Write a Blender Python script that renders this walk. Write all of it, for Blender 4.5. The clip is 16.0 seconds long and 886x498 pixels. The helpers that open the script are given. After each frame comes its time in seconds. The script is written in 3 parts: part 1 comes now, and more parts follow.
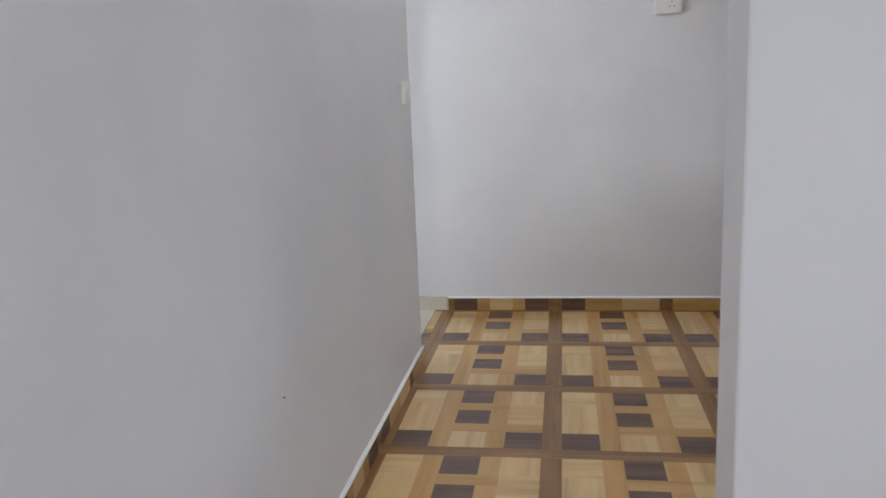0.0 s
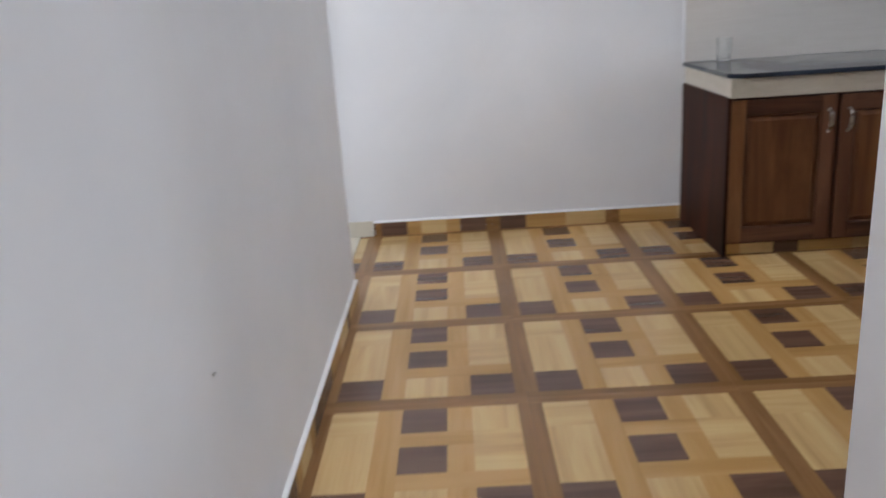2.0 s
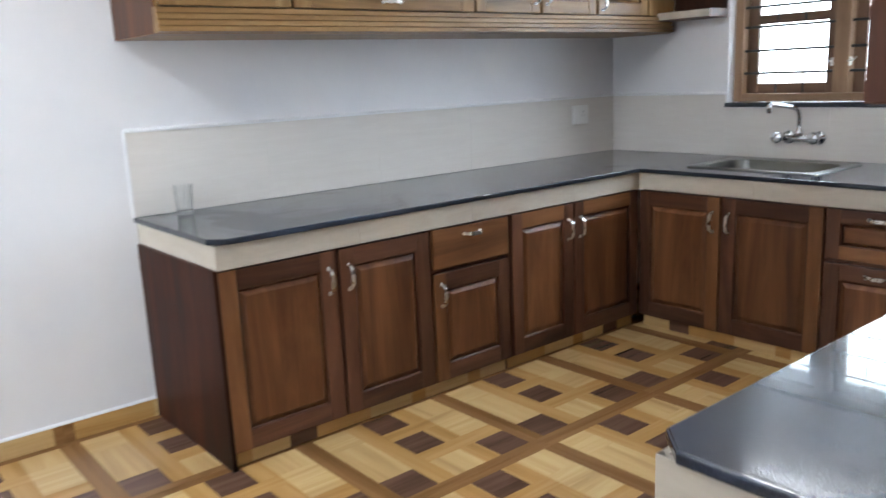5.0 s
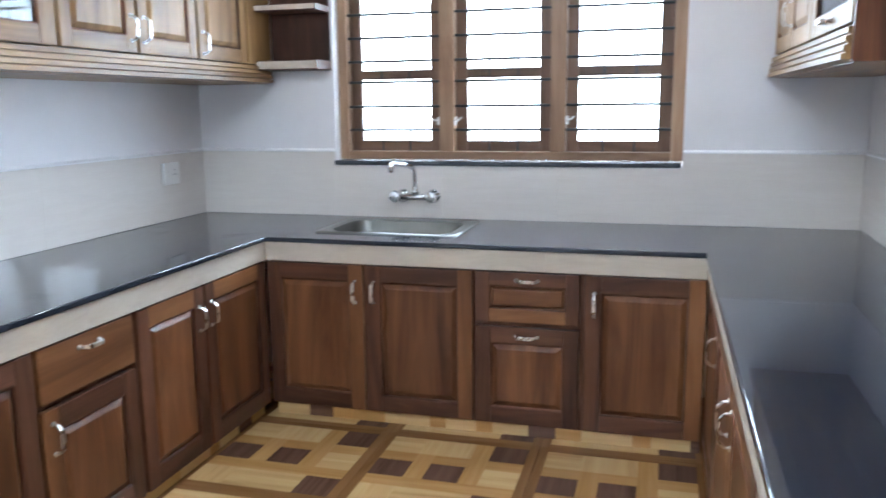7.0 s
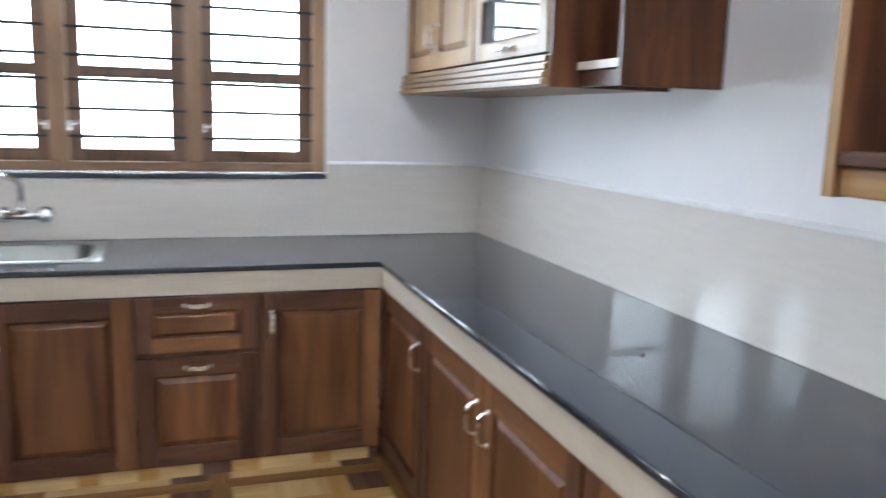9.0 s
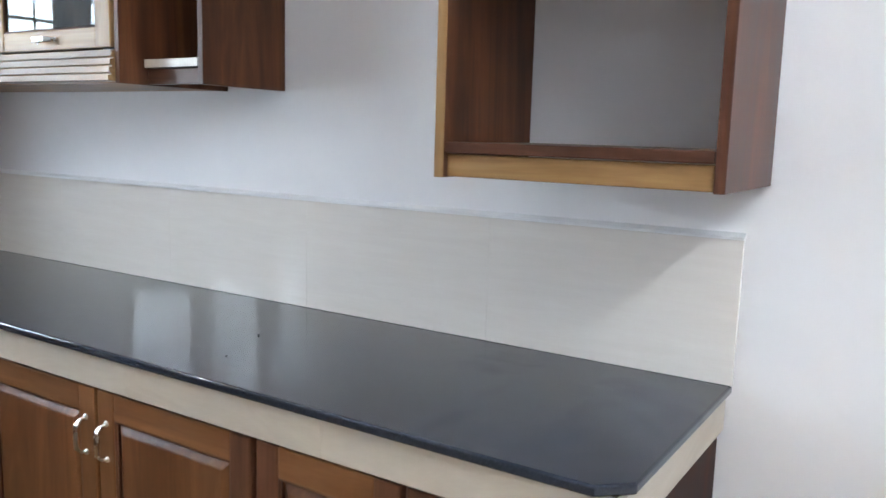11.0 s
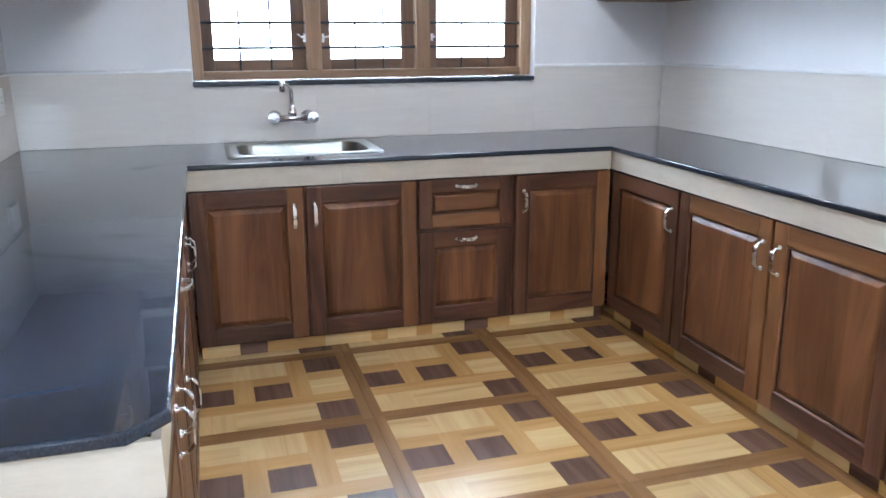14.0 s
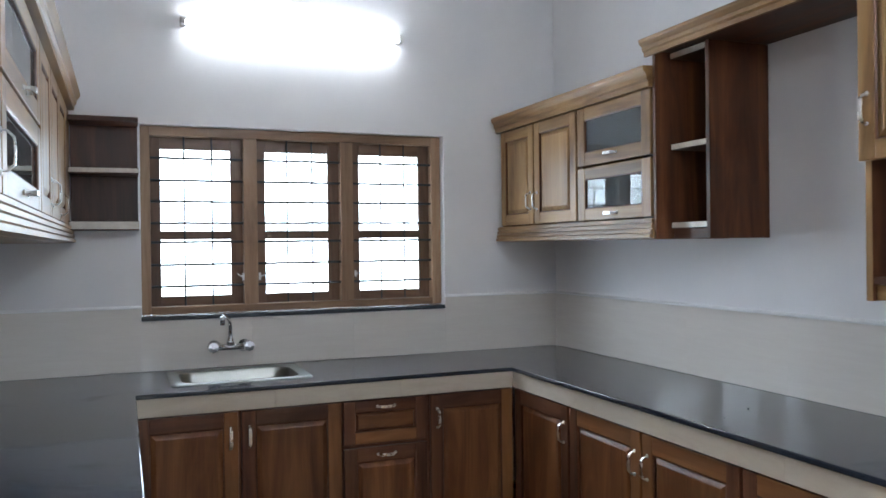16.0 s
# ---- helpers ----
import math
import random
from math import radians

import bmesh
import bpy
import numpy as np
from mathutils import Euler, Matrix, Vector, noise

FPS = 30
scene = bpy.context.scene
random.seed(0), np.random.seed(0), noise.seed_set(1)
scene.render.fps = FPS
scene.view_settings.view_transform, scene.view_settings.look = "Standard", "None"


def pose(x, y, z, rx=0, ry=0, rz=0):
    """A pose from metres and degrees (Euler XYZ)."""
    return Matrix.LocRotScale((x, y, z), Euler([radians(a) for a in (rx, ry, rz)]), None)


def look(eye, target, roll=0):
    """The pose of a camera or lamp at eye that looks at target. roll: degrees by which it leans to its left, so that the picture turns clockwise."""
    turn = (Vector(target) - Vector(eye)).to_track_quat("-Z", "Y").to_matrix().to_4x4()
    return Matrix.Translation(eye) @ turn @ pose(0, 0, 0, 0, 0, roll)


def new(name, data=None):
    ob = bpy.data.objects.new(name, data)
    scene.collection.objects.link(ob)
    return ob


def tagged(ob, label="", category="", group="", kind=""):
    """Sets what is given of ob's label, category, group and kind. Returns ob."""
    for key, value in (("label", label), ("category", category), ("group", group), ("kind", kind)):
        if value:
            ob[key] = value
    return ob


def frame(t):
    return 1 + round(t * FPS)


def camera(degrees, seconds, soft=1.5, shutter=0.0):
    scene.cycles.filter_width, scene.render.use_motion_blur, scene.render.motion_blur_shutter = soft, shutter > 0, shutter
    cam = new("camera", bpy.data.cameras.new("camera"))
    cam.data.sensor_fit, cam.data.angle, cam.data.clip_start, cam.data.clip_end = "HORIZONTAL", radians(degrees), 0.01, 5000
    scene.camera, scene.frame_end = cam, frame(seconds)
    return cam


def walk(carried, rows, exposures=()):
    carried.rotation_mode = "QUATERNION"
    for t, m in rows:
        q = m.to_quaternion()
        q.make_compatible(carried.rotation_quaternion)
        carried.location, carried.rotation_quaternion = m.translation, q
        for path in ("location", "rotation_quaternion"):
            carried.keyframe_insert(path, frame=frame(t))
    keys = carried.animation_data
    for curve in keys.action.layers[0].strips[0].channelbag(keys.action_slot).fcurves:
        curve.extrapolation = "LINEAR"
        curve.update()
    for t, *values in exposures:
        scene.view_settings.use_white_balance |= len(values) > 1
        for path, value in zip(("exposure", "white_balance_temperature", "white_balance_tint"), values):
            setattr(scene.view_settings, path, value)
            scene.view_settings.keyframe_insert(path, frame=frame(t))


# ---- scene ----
cam = camera(58.0, 16.0, shutter=0.5)
PATH = [
    (0, (4.541, -3.803, 1.276), (2.602, -4.103, 0.888), -2.3),
    (0.5, (4.528, -3.922, 1.25), (2.587, -4.158, 0.832), -4.1),
    (1, (4.462, -3.989, 1.168), (2.565, -4.191, 0.568), -4.2),
    (1.5, (4.252, -4.001, 1.137), (2.358, -4.185, 0.522), -4.6),
    (2, (4.069, -4.029, 1.164), (2.159, -4.077, 0.573), -3.8),
    (2.5, (3.849, -4.099, 1.219), (1.952, -3.742, 0.695), -3.6),
    (3, (3.634, -4.105, 1.225), (1.783, -3.512, 0.751), -2.9),
    (3.2, (3.541, -4.085, 1.215), (1.676, -3.525, 0.759), -3.2),
    (5.3, (2.901, -3.829, 1.281), (1.468, -2.495, 0.875), -1.9),
    (5.5, (2.768, -3.797, 1.262), (1.382, -2.411, 0.868), -1.4),
    (6, (2.562, -3.806, 1.291), (1.5, -2.157, 0.9), -0.5),
    (6.5, (2.426, -3.802, 1.316), (1.688, -1.985, 0.922), -0.9),
    (7, (2.314, -3.699, 1.341), (1.789, -1.802, 0.986), -0.6),
    (7.5, (2.186, -3.697, 1.319), (2.035, -1.728, 0.999), 1.1),
    (8, (2.028, -3.709, 1.338), (2.262, -1.75, 1.011), 0.8),
    (8.5, (1.896, -3.684, 1.321), (2.212, -1.738, 0.99), 0.8),
    (9, (1.768, -3.565, 1.342), (2.39, -1.692, 1.017), 1.7),
    (9.5, (1.648, -3.501, 1.356), (2.764, -1.867, 1.069), 3.7),
    (9.7, (1.582, -3.483, 1.349), (2.834, -1.949, 1.068), 3.7),
    (10.4, (1.50, -3.47, 1.34), (3.092, -2.292, 1.05), 2.6),
    (11.1, (1.35, -3.436, 1.32), (3.02, -2.372, 1.035), 1.6),
    (11.8, (1.217, -3.41, 1.305), (2.59, -1.985, 1.018), 0.5),
    (12, (1.191, -3.467, 1.321), (2.33, -1.854, 1.004), 0.9),
    (12.5, (1.114, -3.549, 1.289), (1.637, -1.664, 0.873), -0.7),
    (13, (0.94, -3.626, 1.305), (1.33, -1.726, 0.816), -0.3),
    (13.5, (0.815, -3.725, 1.275), (1.299, -1.851, 0.773), -0.2),
    (14, (0.773, -3.824, 1.253), (1.325, -1.969, 0.747), -0.3),
    (14.5, (0.737, -3.964, 1.307), (1.327, -2.12, 0.804), -0.6),
    (15, (0.709, -4.059, 1.37), (1.406, -2.192, 1.201), -0.6),
    (15.5, (0.636, -4.177, 1.417), (1.377, -2.32, 1.371), -0.8),
    (16, (0.662, -4.303, 1.417), (1.406, -2.446, 1.409), -0.7),
]
EXPOSURES = [(0.0, 0.05, 6650, 13), (0.5, 0.18, 6600, 13), (1.0, 0.08, 6500, 13), (1.5, 0.32, 6550, 13), (2.0, 0.34, 6550, 14), (3.2, 0.62, 6700, 14), (5.5, 1.36, 6150, 10), (6.5, 1.64, 5850, 10), (8.5, 1.68, 6100, 10), (9.5, 1.38, 6300, 10), (11.9, 1.40, 6250, 10), (12.5, 1.74, 5950, 10), (14.5, 1.72, 5850, 10), (15.0, 1.5, 5850, 10), (15.5, 0.86, 6150, 10), (16.0, 0.66, 6200, 10)]
walk(cam, [(t, look(e, g, r)) for t, e, g, r in PATH], EXPOSURES)

# ---- world and lights ----
world = bpy.data.worlds.new("world")
scene.world = world
world.use_nodes = True
wn = world.node_tree.nodes
sky = wn.new("ShaderNodeTexSky")
sky.sky_type = "NISHITA"
sky.sun_disc = False
sky.sun_elevation = radians(58)
sky.sun_rotation = radians(200)
sky.air_density, sky.dust_density = 1.4, 3.0
world.node_tree.links.new(sky.outputs[0], wn["Background"].inputs[0])
wn["Background"].inputs[1].default_value = 0.15

sun = new("sun", bpy.data.lights.new("sun", "SUN"))
sun.data.energy, sun.data.angle, sun.data.color = 3.0, radians(0.6), (1.0, 0.95, 0.88)
sun.matrix_world = look((4, -20, 30), (0, 0, 0))


def daylight(x, y, z, tx, ty, tz, w, h, energy, spread=170):
    lamp = new("added_daylight", bpy.data.lights.new("added_daylight", "AREA"))
    lamp.data.shape, lamp.data.size, lamp.data.size_y = "RECTANGLE", w, h
    lamp.data.energy, lamp.data.color, lamp.data.spread = energy, (0.77, 0.885, 1.0), radians(spread)
    lamp.matrix_world = look((x, y, z), (tx, ty, tz))
    return lamp


# the sky's light at the kitchen window
daylight(1.57, 0.42, 1.60, 1.57, -3.0, 1.25, 1.8, 1.2, 40, 150)
# lamps at unseen openings, added to light the two rooms beside it
daylight(5.2, 0.2, 1.5, 4.0, -4.5, 1.2, 1.5, 1.3, 22)
daylight(6.40, -2.6, 1.5, 4.3, -4.9, 1.1, 1.5, 1.3, 27)
daylight(1.6, -7.2, 1.5, 0.8, -4.0, 1.3, 1.5, 1.3, 38)

# ---- materials ----
def mat_base(name):
    m = bpy.data.materials.new(name)
    m.use_nodes = True
    nt = m.node_tree
    return m, nt.nodes, nt.links, nt.nodes["Principled BSDF"]


def ramp(n, stops):
    r = n.new("ShaderNodeValToRGB")
    e = r.color_ramp.elements
    while len(e) < len(stops):
        e.new(0.5)
    for el, (p, c) in zip(e, stops):
        el.position, el.color = p, (*c, 1)
    return r


def coords(n, l, scale, shift=True):
    tc = n.new("ShaderNodeTexCoord")
    mp = n.new("ShaderNodeMapping")
    mp.inputs["Scale"].default_value = scale
    if shift:
        oi = n.new("ShaderNodeObjectInfo")
        mul = n.new("ShaderNodeMath")
        mul.operation = "MULTIPLY"
        mul.inputs[1].default_value = 31.7
        add = n.new("ShaderNodeVectorMath")
        l.new(oi.outputs["Random"], mul.inputs[0])
        l.new(tc.outputs["Object"], add.inputs[0])
        l.new(mul.outputs[0], add.inputs[1])
        l.new(add.outputs[0], mp.inputs[0])
    else:
        l.new(tc.outputs["Object"], mp.inputs[0])
    return mp


def tex_noise(n, l, mp, scale, detail=4, rough=0.55, dist=0.0):
    t = n.new("ShaderNodeTexNoise")
    t.inputs["Scale"].default_value = scale
    t.inputs["Detail"].default_value = detail
    t.inputs["Roughness"].default_value = rough
    t.inputs["Distortion"].default_value = dist
    if mp:
        l.new(mp.outputs[0], t.inputs[0])
    return t


def bump(n, l, src, b, strength, dist=0.002):
    bp = n.new("ShaderNodeBump")
    bp.inputs["Strength"].default_value = strength
    bp.inputs["Distance"].default_value = dist
    l.new(src, bp.inputs["Height"])
    l.new(bp.outputs[0], b.inputs["Normal"])


def wood(name, dark, mid, light, axis, rough=0.32, spread=0.5, coat=0.05, fine=1.0, relief=0.06, streak=0.14, spec=0.28, wear=0.1, band=4.5):
    """Varnished wood with its grain along the axis 0, 1 or 2; the tone varies from board to board."""
    m, n, l, b = mat_base(name)
    sc = [band * fine] * 3
    sc[axis] = 0.55 * fine
    mp = coords(n, l, sc)
    a = tex_noise(n, l, mp, 1.6, 5, 0.6, 1.2)
    sc2 = [70.0 * fine] * 3
    sc2[axis] = 1.6 * fine
    mp2 = coords(n, l, sc2)
    f = tex_noise(n, l, mp2, 1.5, 3, 0.6)
    mix = n.new("ShaderNodeMath")
    mix.operation = "MULTIPLY_ADD"
    mix.inputs[1].default_value = streak
    l.new(f.outputs[0], mix.inputs[0])
    l.new(a.outputs[0], mix.inputs[2])
    r = ramp(n, [(0.38, dark), (0.56, mid), (0.74, light)])
    l.new(mix.outputs[0], r.inputs[0])
    oi = n.new("ShaderNodeObjectInfo")
    mr = n.new("ShaderNodeMapRange")
    mr.inputs[3].default_value, mr.inputs[4].default_value = 1.0 - spread, 1.0 + spread
    l.new(oi.outputs["Random"], mr.inputs[0])
    hs = n.new("ShaderNodeHueSaturation")
    l.new(mr.outputs[0], hs.inputs["Value"])
    l.new(r.outputs[0], hs.inputs["Color"])
    l.new(hs.outputs[0], b.inputs["Base Color"])
    rr = n.new("ShaderNodeMapRange")
    rr.inputs[3].default_value, rr.inputs[4].default_value = rough - 0.7 * wear, rough + 1.2 * wear
    l.new(a.outputs[0], rr.inputs[0])
    l.new(rr.outputs[0], b.inputs["Roughness"])
    b.inputs["Specular IOR Level"].default_value = spec
    b.inputs["Coat Weight"].default_value = coat
    b.inputs["Coat Roughness"].default_value = 0.18
    if relief:
        bump(n, l, mix.outputs[0], b, relief, 0.002)
    return m


def mottled(name, c1, c2, scale, rough, bump_s=0.1, bump_scale=60, metallic=0.0, rough_var=0.08, shift=True, spec=0.5):
    m, n, l, b = mat_base(name)
    mp = coords(n, l, (1, 1, 1), shift)
    a = tex_noise(n, l, mp, scale, 6, 0.6, 0.3)
    r = ramp(n, [(0.35, c1), (0.65, c2)])
    l.new(a.outputs[0], r.inputs[0])
    l.new(r.outputs[0], b.inputs["Base Color"])
    c = tex_noise(n, l, mp, bump_scale, 4, 0.6)
    mr = n.new("ShaderNodeMapRange")
    mr.inputs[3].default_value, mr.inputs[4].default_value = rough - rough_var, rough + rough_var
    l.new(a.outputs[0], mr.inputs[0])
    l.new(mr.outputs[0], b.inputs["Roughness"])
    b.inputs["Metallic"].default_value = metallic
    b.inputs["Specular IOR Level"].default_value = spec
    if bump_s:
        bump(n, l, c.outputs[0], b, bump_s, 0.0015)
    return m


def glass_mat(name, tint=(0.95, 0.98, 0.97), rough=0.0, weight=1.0):
    m, n, l, b = mat_base(name)
    b.inputs["Base Color"].default_value = (*tint, 1)
    b.inputs["Roughness"].default_value = rough
    b.inputs["IOR"].default_value = 1.45
    b.inputs["Transmission Weight"].default_value = weight
    return m


def emit_mat(name, col, strength):
    m, n, l, b = mat_base(name)
    b.inputs["Base Color"].default_value = (0.9, 0.9, 0.9, 1)
    b.inputs["Emission Color"].default_value = (*col, 1)
    b.inputs["Emission Strength"].default_value = strength
    return m


M = {}
M["wall"] = mottled("white_wall_paint", (0.74, 0.735, 0.75), (0.80, 0.79, 0.80), 1.3, 0.6, 0.12, 140, shift=False)
M["ceil"] = mottled("ceiling_paint", (0.78, 0.78, 0.78), (0.82, 0.82, 0.82), 1.0, 0.8, 0.08, 120, shift=False)
M["plaster_edge"] = mottled("plaster_edge", (0.76, 0.76, 0.77), (0.82, 0.82, 0.82), 9.0, 0.7, 0.2, 120)
FRAME = ((0.036, 0.014, 0.008), (0.080, 0.032, 0.018), (0.130, 0.056, 0.030))
PANEL = ((0.064, 0.023, 0.010), (0.126, 0.049, 0.020), (0.205, 0.088, 0.036))
GOLD = ((0.112, 0.044, 0.018), (0.172, 0.073, 0.029), (0.235, 0.108, 0.045))
UPPER = ((0.120, 0.060, 0.020), (0.240, 0.132, 0.050), (0.350, 0.212, 0.090))
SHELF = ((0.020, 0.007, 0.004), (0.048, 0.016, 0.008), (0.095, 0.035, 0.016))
RACK = ((0.028, 0.010, 0.005), (0.080, 0.028, 0.012), (0.150, 0.055, 0.023))
WINW = ((0.19, 0.108, 0.060), (0.30, 0.180, 0.105), (0.39, 0.255, 0.160))
SASH = ((0.085, 0.046, 0.027), (0.145, 0.082, 0.050), (0.20, 0.118, 0.074))
for key, cols, spread, gloss in (("base", FRAME, 0.26, 0.34), ("panel", PANEL, 0.16, 0.34), ("gold", GOLD, 0.14, 0.34), ("upper", UPPER, 0.13, 0.34),
                                 ("shelf", SHELF, 0.25, 0.40), ("rack", RACK, 0.18, 0.42), ("win", WINW, 0.14, 0.42), ("sash", SASH, 0.15, 0.42)):
    M[key + "_v"] = wood(key + "_wood_upright_grain", *cols, 2, rough=gloss, spread=spread)
    M[key + "_h"] = wood(key + "_wood_level_grain", *cols, 0, rough=gloss, spread=spread)
# end panels' dark red wood, darkened further to hold the shade they stand in
M["side"] = wood("shaded_side_panel_wood", (0.014, 0.005, 0.003), (0.030, 0.0095, 0.0055), (0.058, 0.019, 0.010), 2, rough=0.5, spread=0.1, coat=0.0, spec=0.12)


def granite(name):
    """Black polished granite under a thin smeared film."""
    m, n, l, b = mat_base(name)
    mp = coords(n, l, (1, 1, 1), False)
    sp = tex_noise(n, l, mp, 260, 3, 0.7)
    r = ramp(n, [(0.42, (0.016, 0.020, 0.030)), (0.60, (0.025, 0.031, 0.046)), (0.78, (0.046, 0.055, 0.075))])
    l.new(sp.outputs[0], r.inputs[0])
    # a wiped, smeared film: thicker towards the free ends, with clean patches in it
    sm = tex_noise(n, l, mp, 2.3, 4, 0.55, 0.9)
    sep = n.new("ShaderNodeSeparateXYZ")
    l.new(mp.outputs[0], sep.inputs[0])
    bias = n.new("ShaderNodeMapRange")
    bias.inputs[1].default_value, bias.inputs[2].default_value = -1.8, -2.65
    bias.inputs[3].default_value, bias.inputs[4].default_value = -0.14, 0.075
    l.new(sep.outputs["Y"], bias.inputs[0])
    tot = n.new("ShaderNodeMath")
    tot.operation = "ADD"
    l.new(sm.outputs[0], tot.inputs[0])
    l.new(bias.outputs[0], tot.inputs[1])
    arm = n.new("ShaderNodeMapRange")
    arm.inputs[1].default_value, arm.inputs[2].default_value = 0.8, 2.4
    arm.inputs[3].default_value, arm.inputs[4].default_value = 0.0, -0.14
    l.new(sep.outputs["X"], arm.inputs[0])
    tot2 = n.new("ShaderNodeMath")
    tot2.operation = "ADD"
    l.new(tot.outputs[0], tot2.inputs[0])
    l.new(arm.outputs[0], tot2.inputs[1])
    film = n.new("ShaderNodeMapRange")
    film.inputs[1].default_value, film.inputs[2].default_value = 0.48, 0.60
    l.new(tot2.outputs[0], film.inputs[0])
    mr = n.new("ShaderNodeMapRange")
    mr.inputs[3].default_value, mr.inputs[4].default_value = 0.14, 0.24
    l.new(film.outputs[0], mr.inputs[0])
    l.new(mr.outputs[0], b.inputs["Roughness"])
    # the polish under the film still mirrors
    gl = n.new("ShaderNodeMapRange")
    gl.inputs[3].default_value, gl.inputs[4].default_value = 0.52, 0.34
    l.new(film.outputs[0], gl.inputs[0])
    l.new(gl.outputs[0], b.inputs["Coat Weight"])
    b.inputs["Coat Roughness"].default_value = 0.005
    mc = n.new("ShaderNodeMix")
    mc.data_type = "RGBA"
    l.new(film.outputs[0], mc.inputs["Factor"])
    l.new(r.outputs[0], mc.inputs["A"])
    mc.inputs["B"].default_value = (0.036, 0.046, 0.070, 1)
    l.new(mc.outputs["Result"], b.inputs["Base Color"])
    b.inputs["Specular IOR Level"].default_value = 0.14
    return m


M["granite"] = granite("black_polished_granite")
M["sill"] = mottled("dark_sill_stone", (0.018, 0.021, 0.028), (0.035, 0.04, 0.05), 20, 0.25, 0.02, 300)


def stone_tile(name, c1, c2, c3, rough, spec=0.5, lay=14.0):
    m, n, l, b = mat_base(name)
    mp = coords(n, l, (1.2, 1.2, lay))
    a = tex_noise(n, l, mp, 3.0, 6, 0.65, 0.8)
    r = ramp(n, [(0.3, c1), (0.52, c2), (0.75, c3)])
    l.new(a.outputs[0], r.inputs[0])
    l.new(r.outputs[0], b.inputs["Base Color"])
    b.inputs["Roughness"].default_value = rough
    b.inputs["Specular IOR Level"].default_value = spec
    if lay < 10:
        bump(n, l, a.outputs[0], b, 0.03, 0.001)
    return m


M["splash"] = stone_tile("cream_wall_tile", (0.70, 0.655, 0.61), (0.725, 0.68, 0.635), (0.75, 0.71, 0.665), 0.01, 0.26)
M["fascia"] = stone_tile("cream_fascia_tile", (0.44, 0.39, 0.32), (0.50, 0.45, 0.375), (0.55, 0.50, 0.43), 0.38, 0.4, 5.0)
M["grout"] = mottled("white_grout", (0.62, 0.61, 0.59), (0.74, 0.73, 0.71), 30, 0.8, 0.2, 200)
M["floor_grout"] = mottled("brown_joint", (0.10, 0.065, 0.04), (0.14, 0.09, 0.05), 20, 0.7, 0.1, 200)


def print_wood(name, dark, mid, light, axis):
    return wood(name, dark, mid, light, axis, rough=0.24, spread=0.06, coat=0.0, fine=0.8, relief=0.0, streak=0.24, spec=0.5, wear=0.0, band=9.0)


LIGHT = ((0.41, 0.255, 0.105), (0.54, 0.355, 0.155), (0.61, 0.425, 0.200))
ORANGE = ((0.34, 0.180, 0.058), (0.44, 0.245, 0.082), (0.50, 0.295, 0.110))
DARK = ((0.072, 0.036, 0.023), (0.105, 0.054, 0.035), (0.145, 0.078, 0.052))
BAND = ((0.155, 0.070, 0.022), (0.215, 0.105, 0.036), (0.27, 0.14, 0.053))
for key, cols in (("light", LIGHT), ("orange", ORANGE), ("dark", DARK), ("band", BAND)):
    M[key + "_x"] = print_wood("tile_print_" + key + "_x", *cols, 0)
    M[key + "_y"] = print_wood("tile_print_" + key + "_y", *cols, 1)
M["cream_floor"] = mottled("cream_floor_tile", (0.60, 0.54, 0.43), (0.68, 0.62, 0.51), 3, 0.15, 0.03, 80)
M["chrome"] = mottled("chrome", (0.72, 0.73, 0.75), (0.80, 0.80, 0.82), 8, 0.12, 0, 60, metallic=1.0, rough_var=0.05)
M["satin"] = mottled("satin_nickel", (0.62, 0.61, 0.59), (0.72, 0.71, 0.69), 30, 0.28, 0, 60, metallic=1.0)
M["steel"] = mottled("brushed_steel", (0.20, 0.205, 0.195), (0.26, 0.265, 0.25), 4, 0.33, 0.0, 200, metallic=1.0, rough_var=0.04)
M["iron"] = mottled("black_iron", (0.012, 0.012, 0.014), (0.03, 0.03, 0.032), 40, 0.5, 0.1, 200)
M["plastic"] = mottled("white_plastic", (0.78, 0.77, 0.74), (0.82, 0.81, 0.79), 5, 0.35, 0.0, 60)
M["plastic_grey"] = mottled("grey_plastic", (0.35, 0.35, 0.35), (0.42, 0.42, 0.42), 5, 0.4, 0.0, 60)
M["cream_plastic"] = mottled("cream_plastic", (0.62, 0.50, 0.32), (0.68, 0.56, 0.38), 5, 0.4, 0.0, 60)
M["pane"] = glass_mat("window_glass")
M["cab_glass"] = glass_mat("cabinet_glass", (0.30, 0.34, 0.36), 0.0, 0.75)
M["tumbler"] = glass_mat("clear_glass", (0.97, 0.98, 0.98))
M["tube"] = emit_mat("fluorescent_tube", (0.90, 0.96, 1.0), 24.0)
M["tube_strong"] = emit_mat("strong_fluorescent_tube", (0.90, 0.96, 1.0), 118.0)
# pale lipping on the shelf fronts, the light it reflects put into its colour
M["lip"] = mottled("glint_edge_strip", (0.48, 0.43, 0.37), (0.60, 0.55, 0.48), 14, 0.25, 0.05, 120)
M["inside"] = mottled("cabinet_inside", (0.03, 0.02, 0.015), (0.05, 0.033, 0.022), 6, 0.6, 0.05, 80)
M["leaf"] = mottled("leaf_green", (0.05, 0.12, 0.02), (0.14, 0.24, 0.05), 2.0, 0.5, 0.0, 20)
M["bark"] = mottled("tree_bark", (0.10, 0.07, 0.05), (0.2, 0.15, 0.11), 9, 0.9, 0.4, 30)
M["soil"] = mottled("laterite_ground", (0.26, 0.17, 0.11), (0.38, 0.29, 0.20), 0.6, 0.95, 0.3, 20, shift=False)
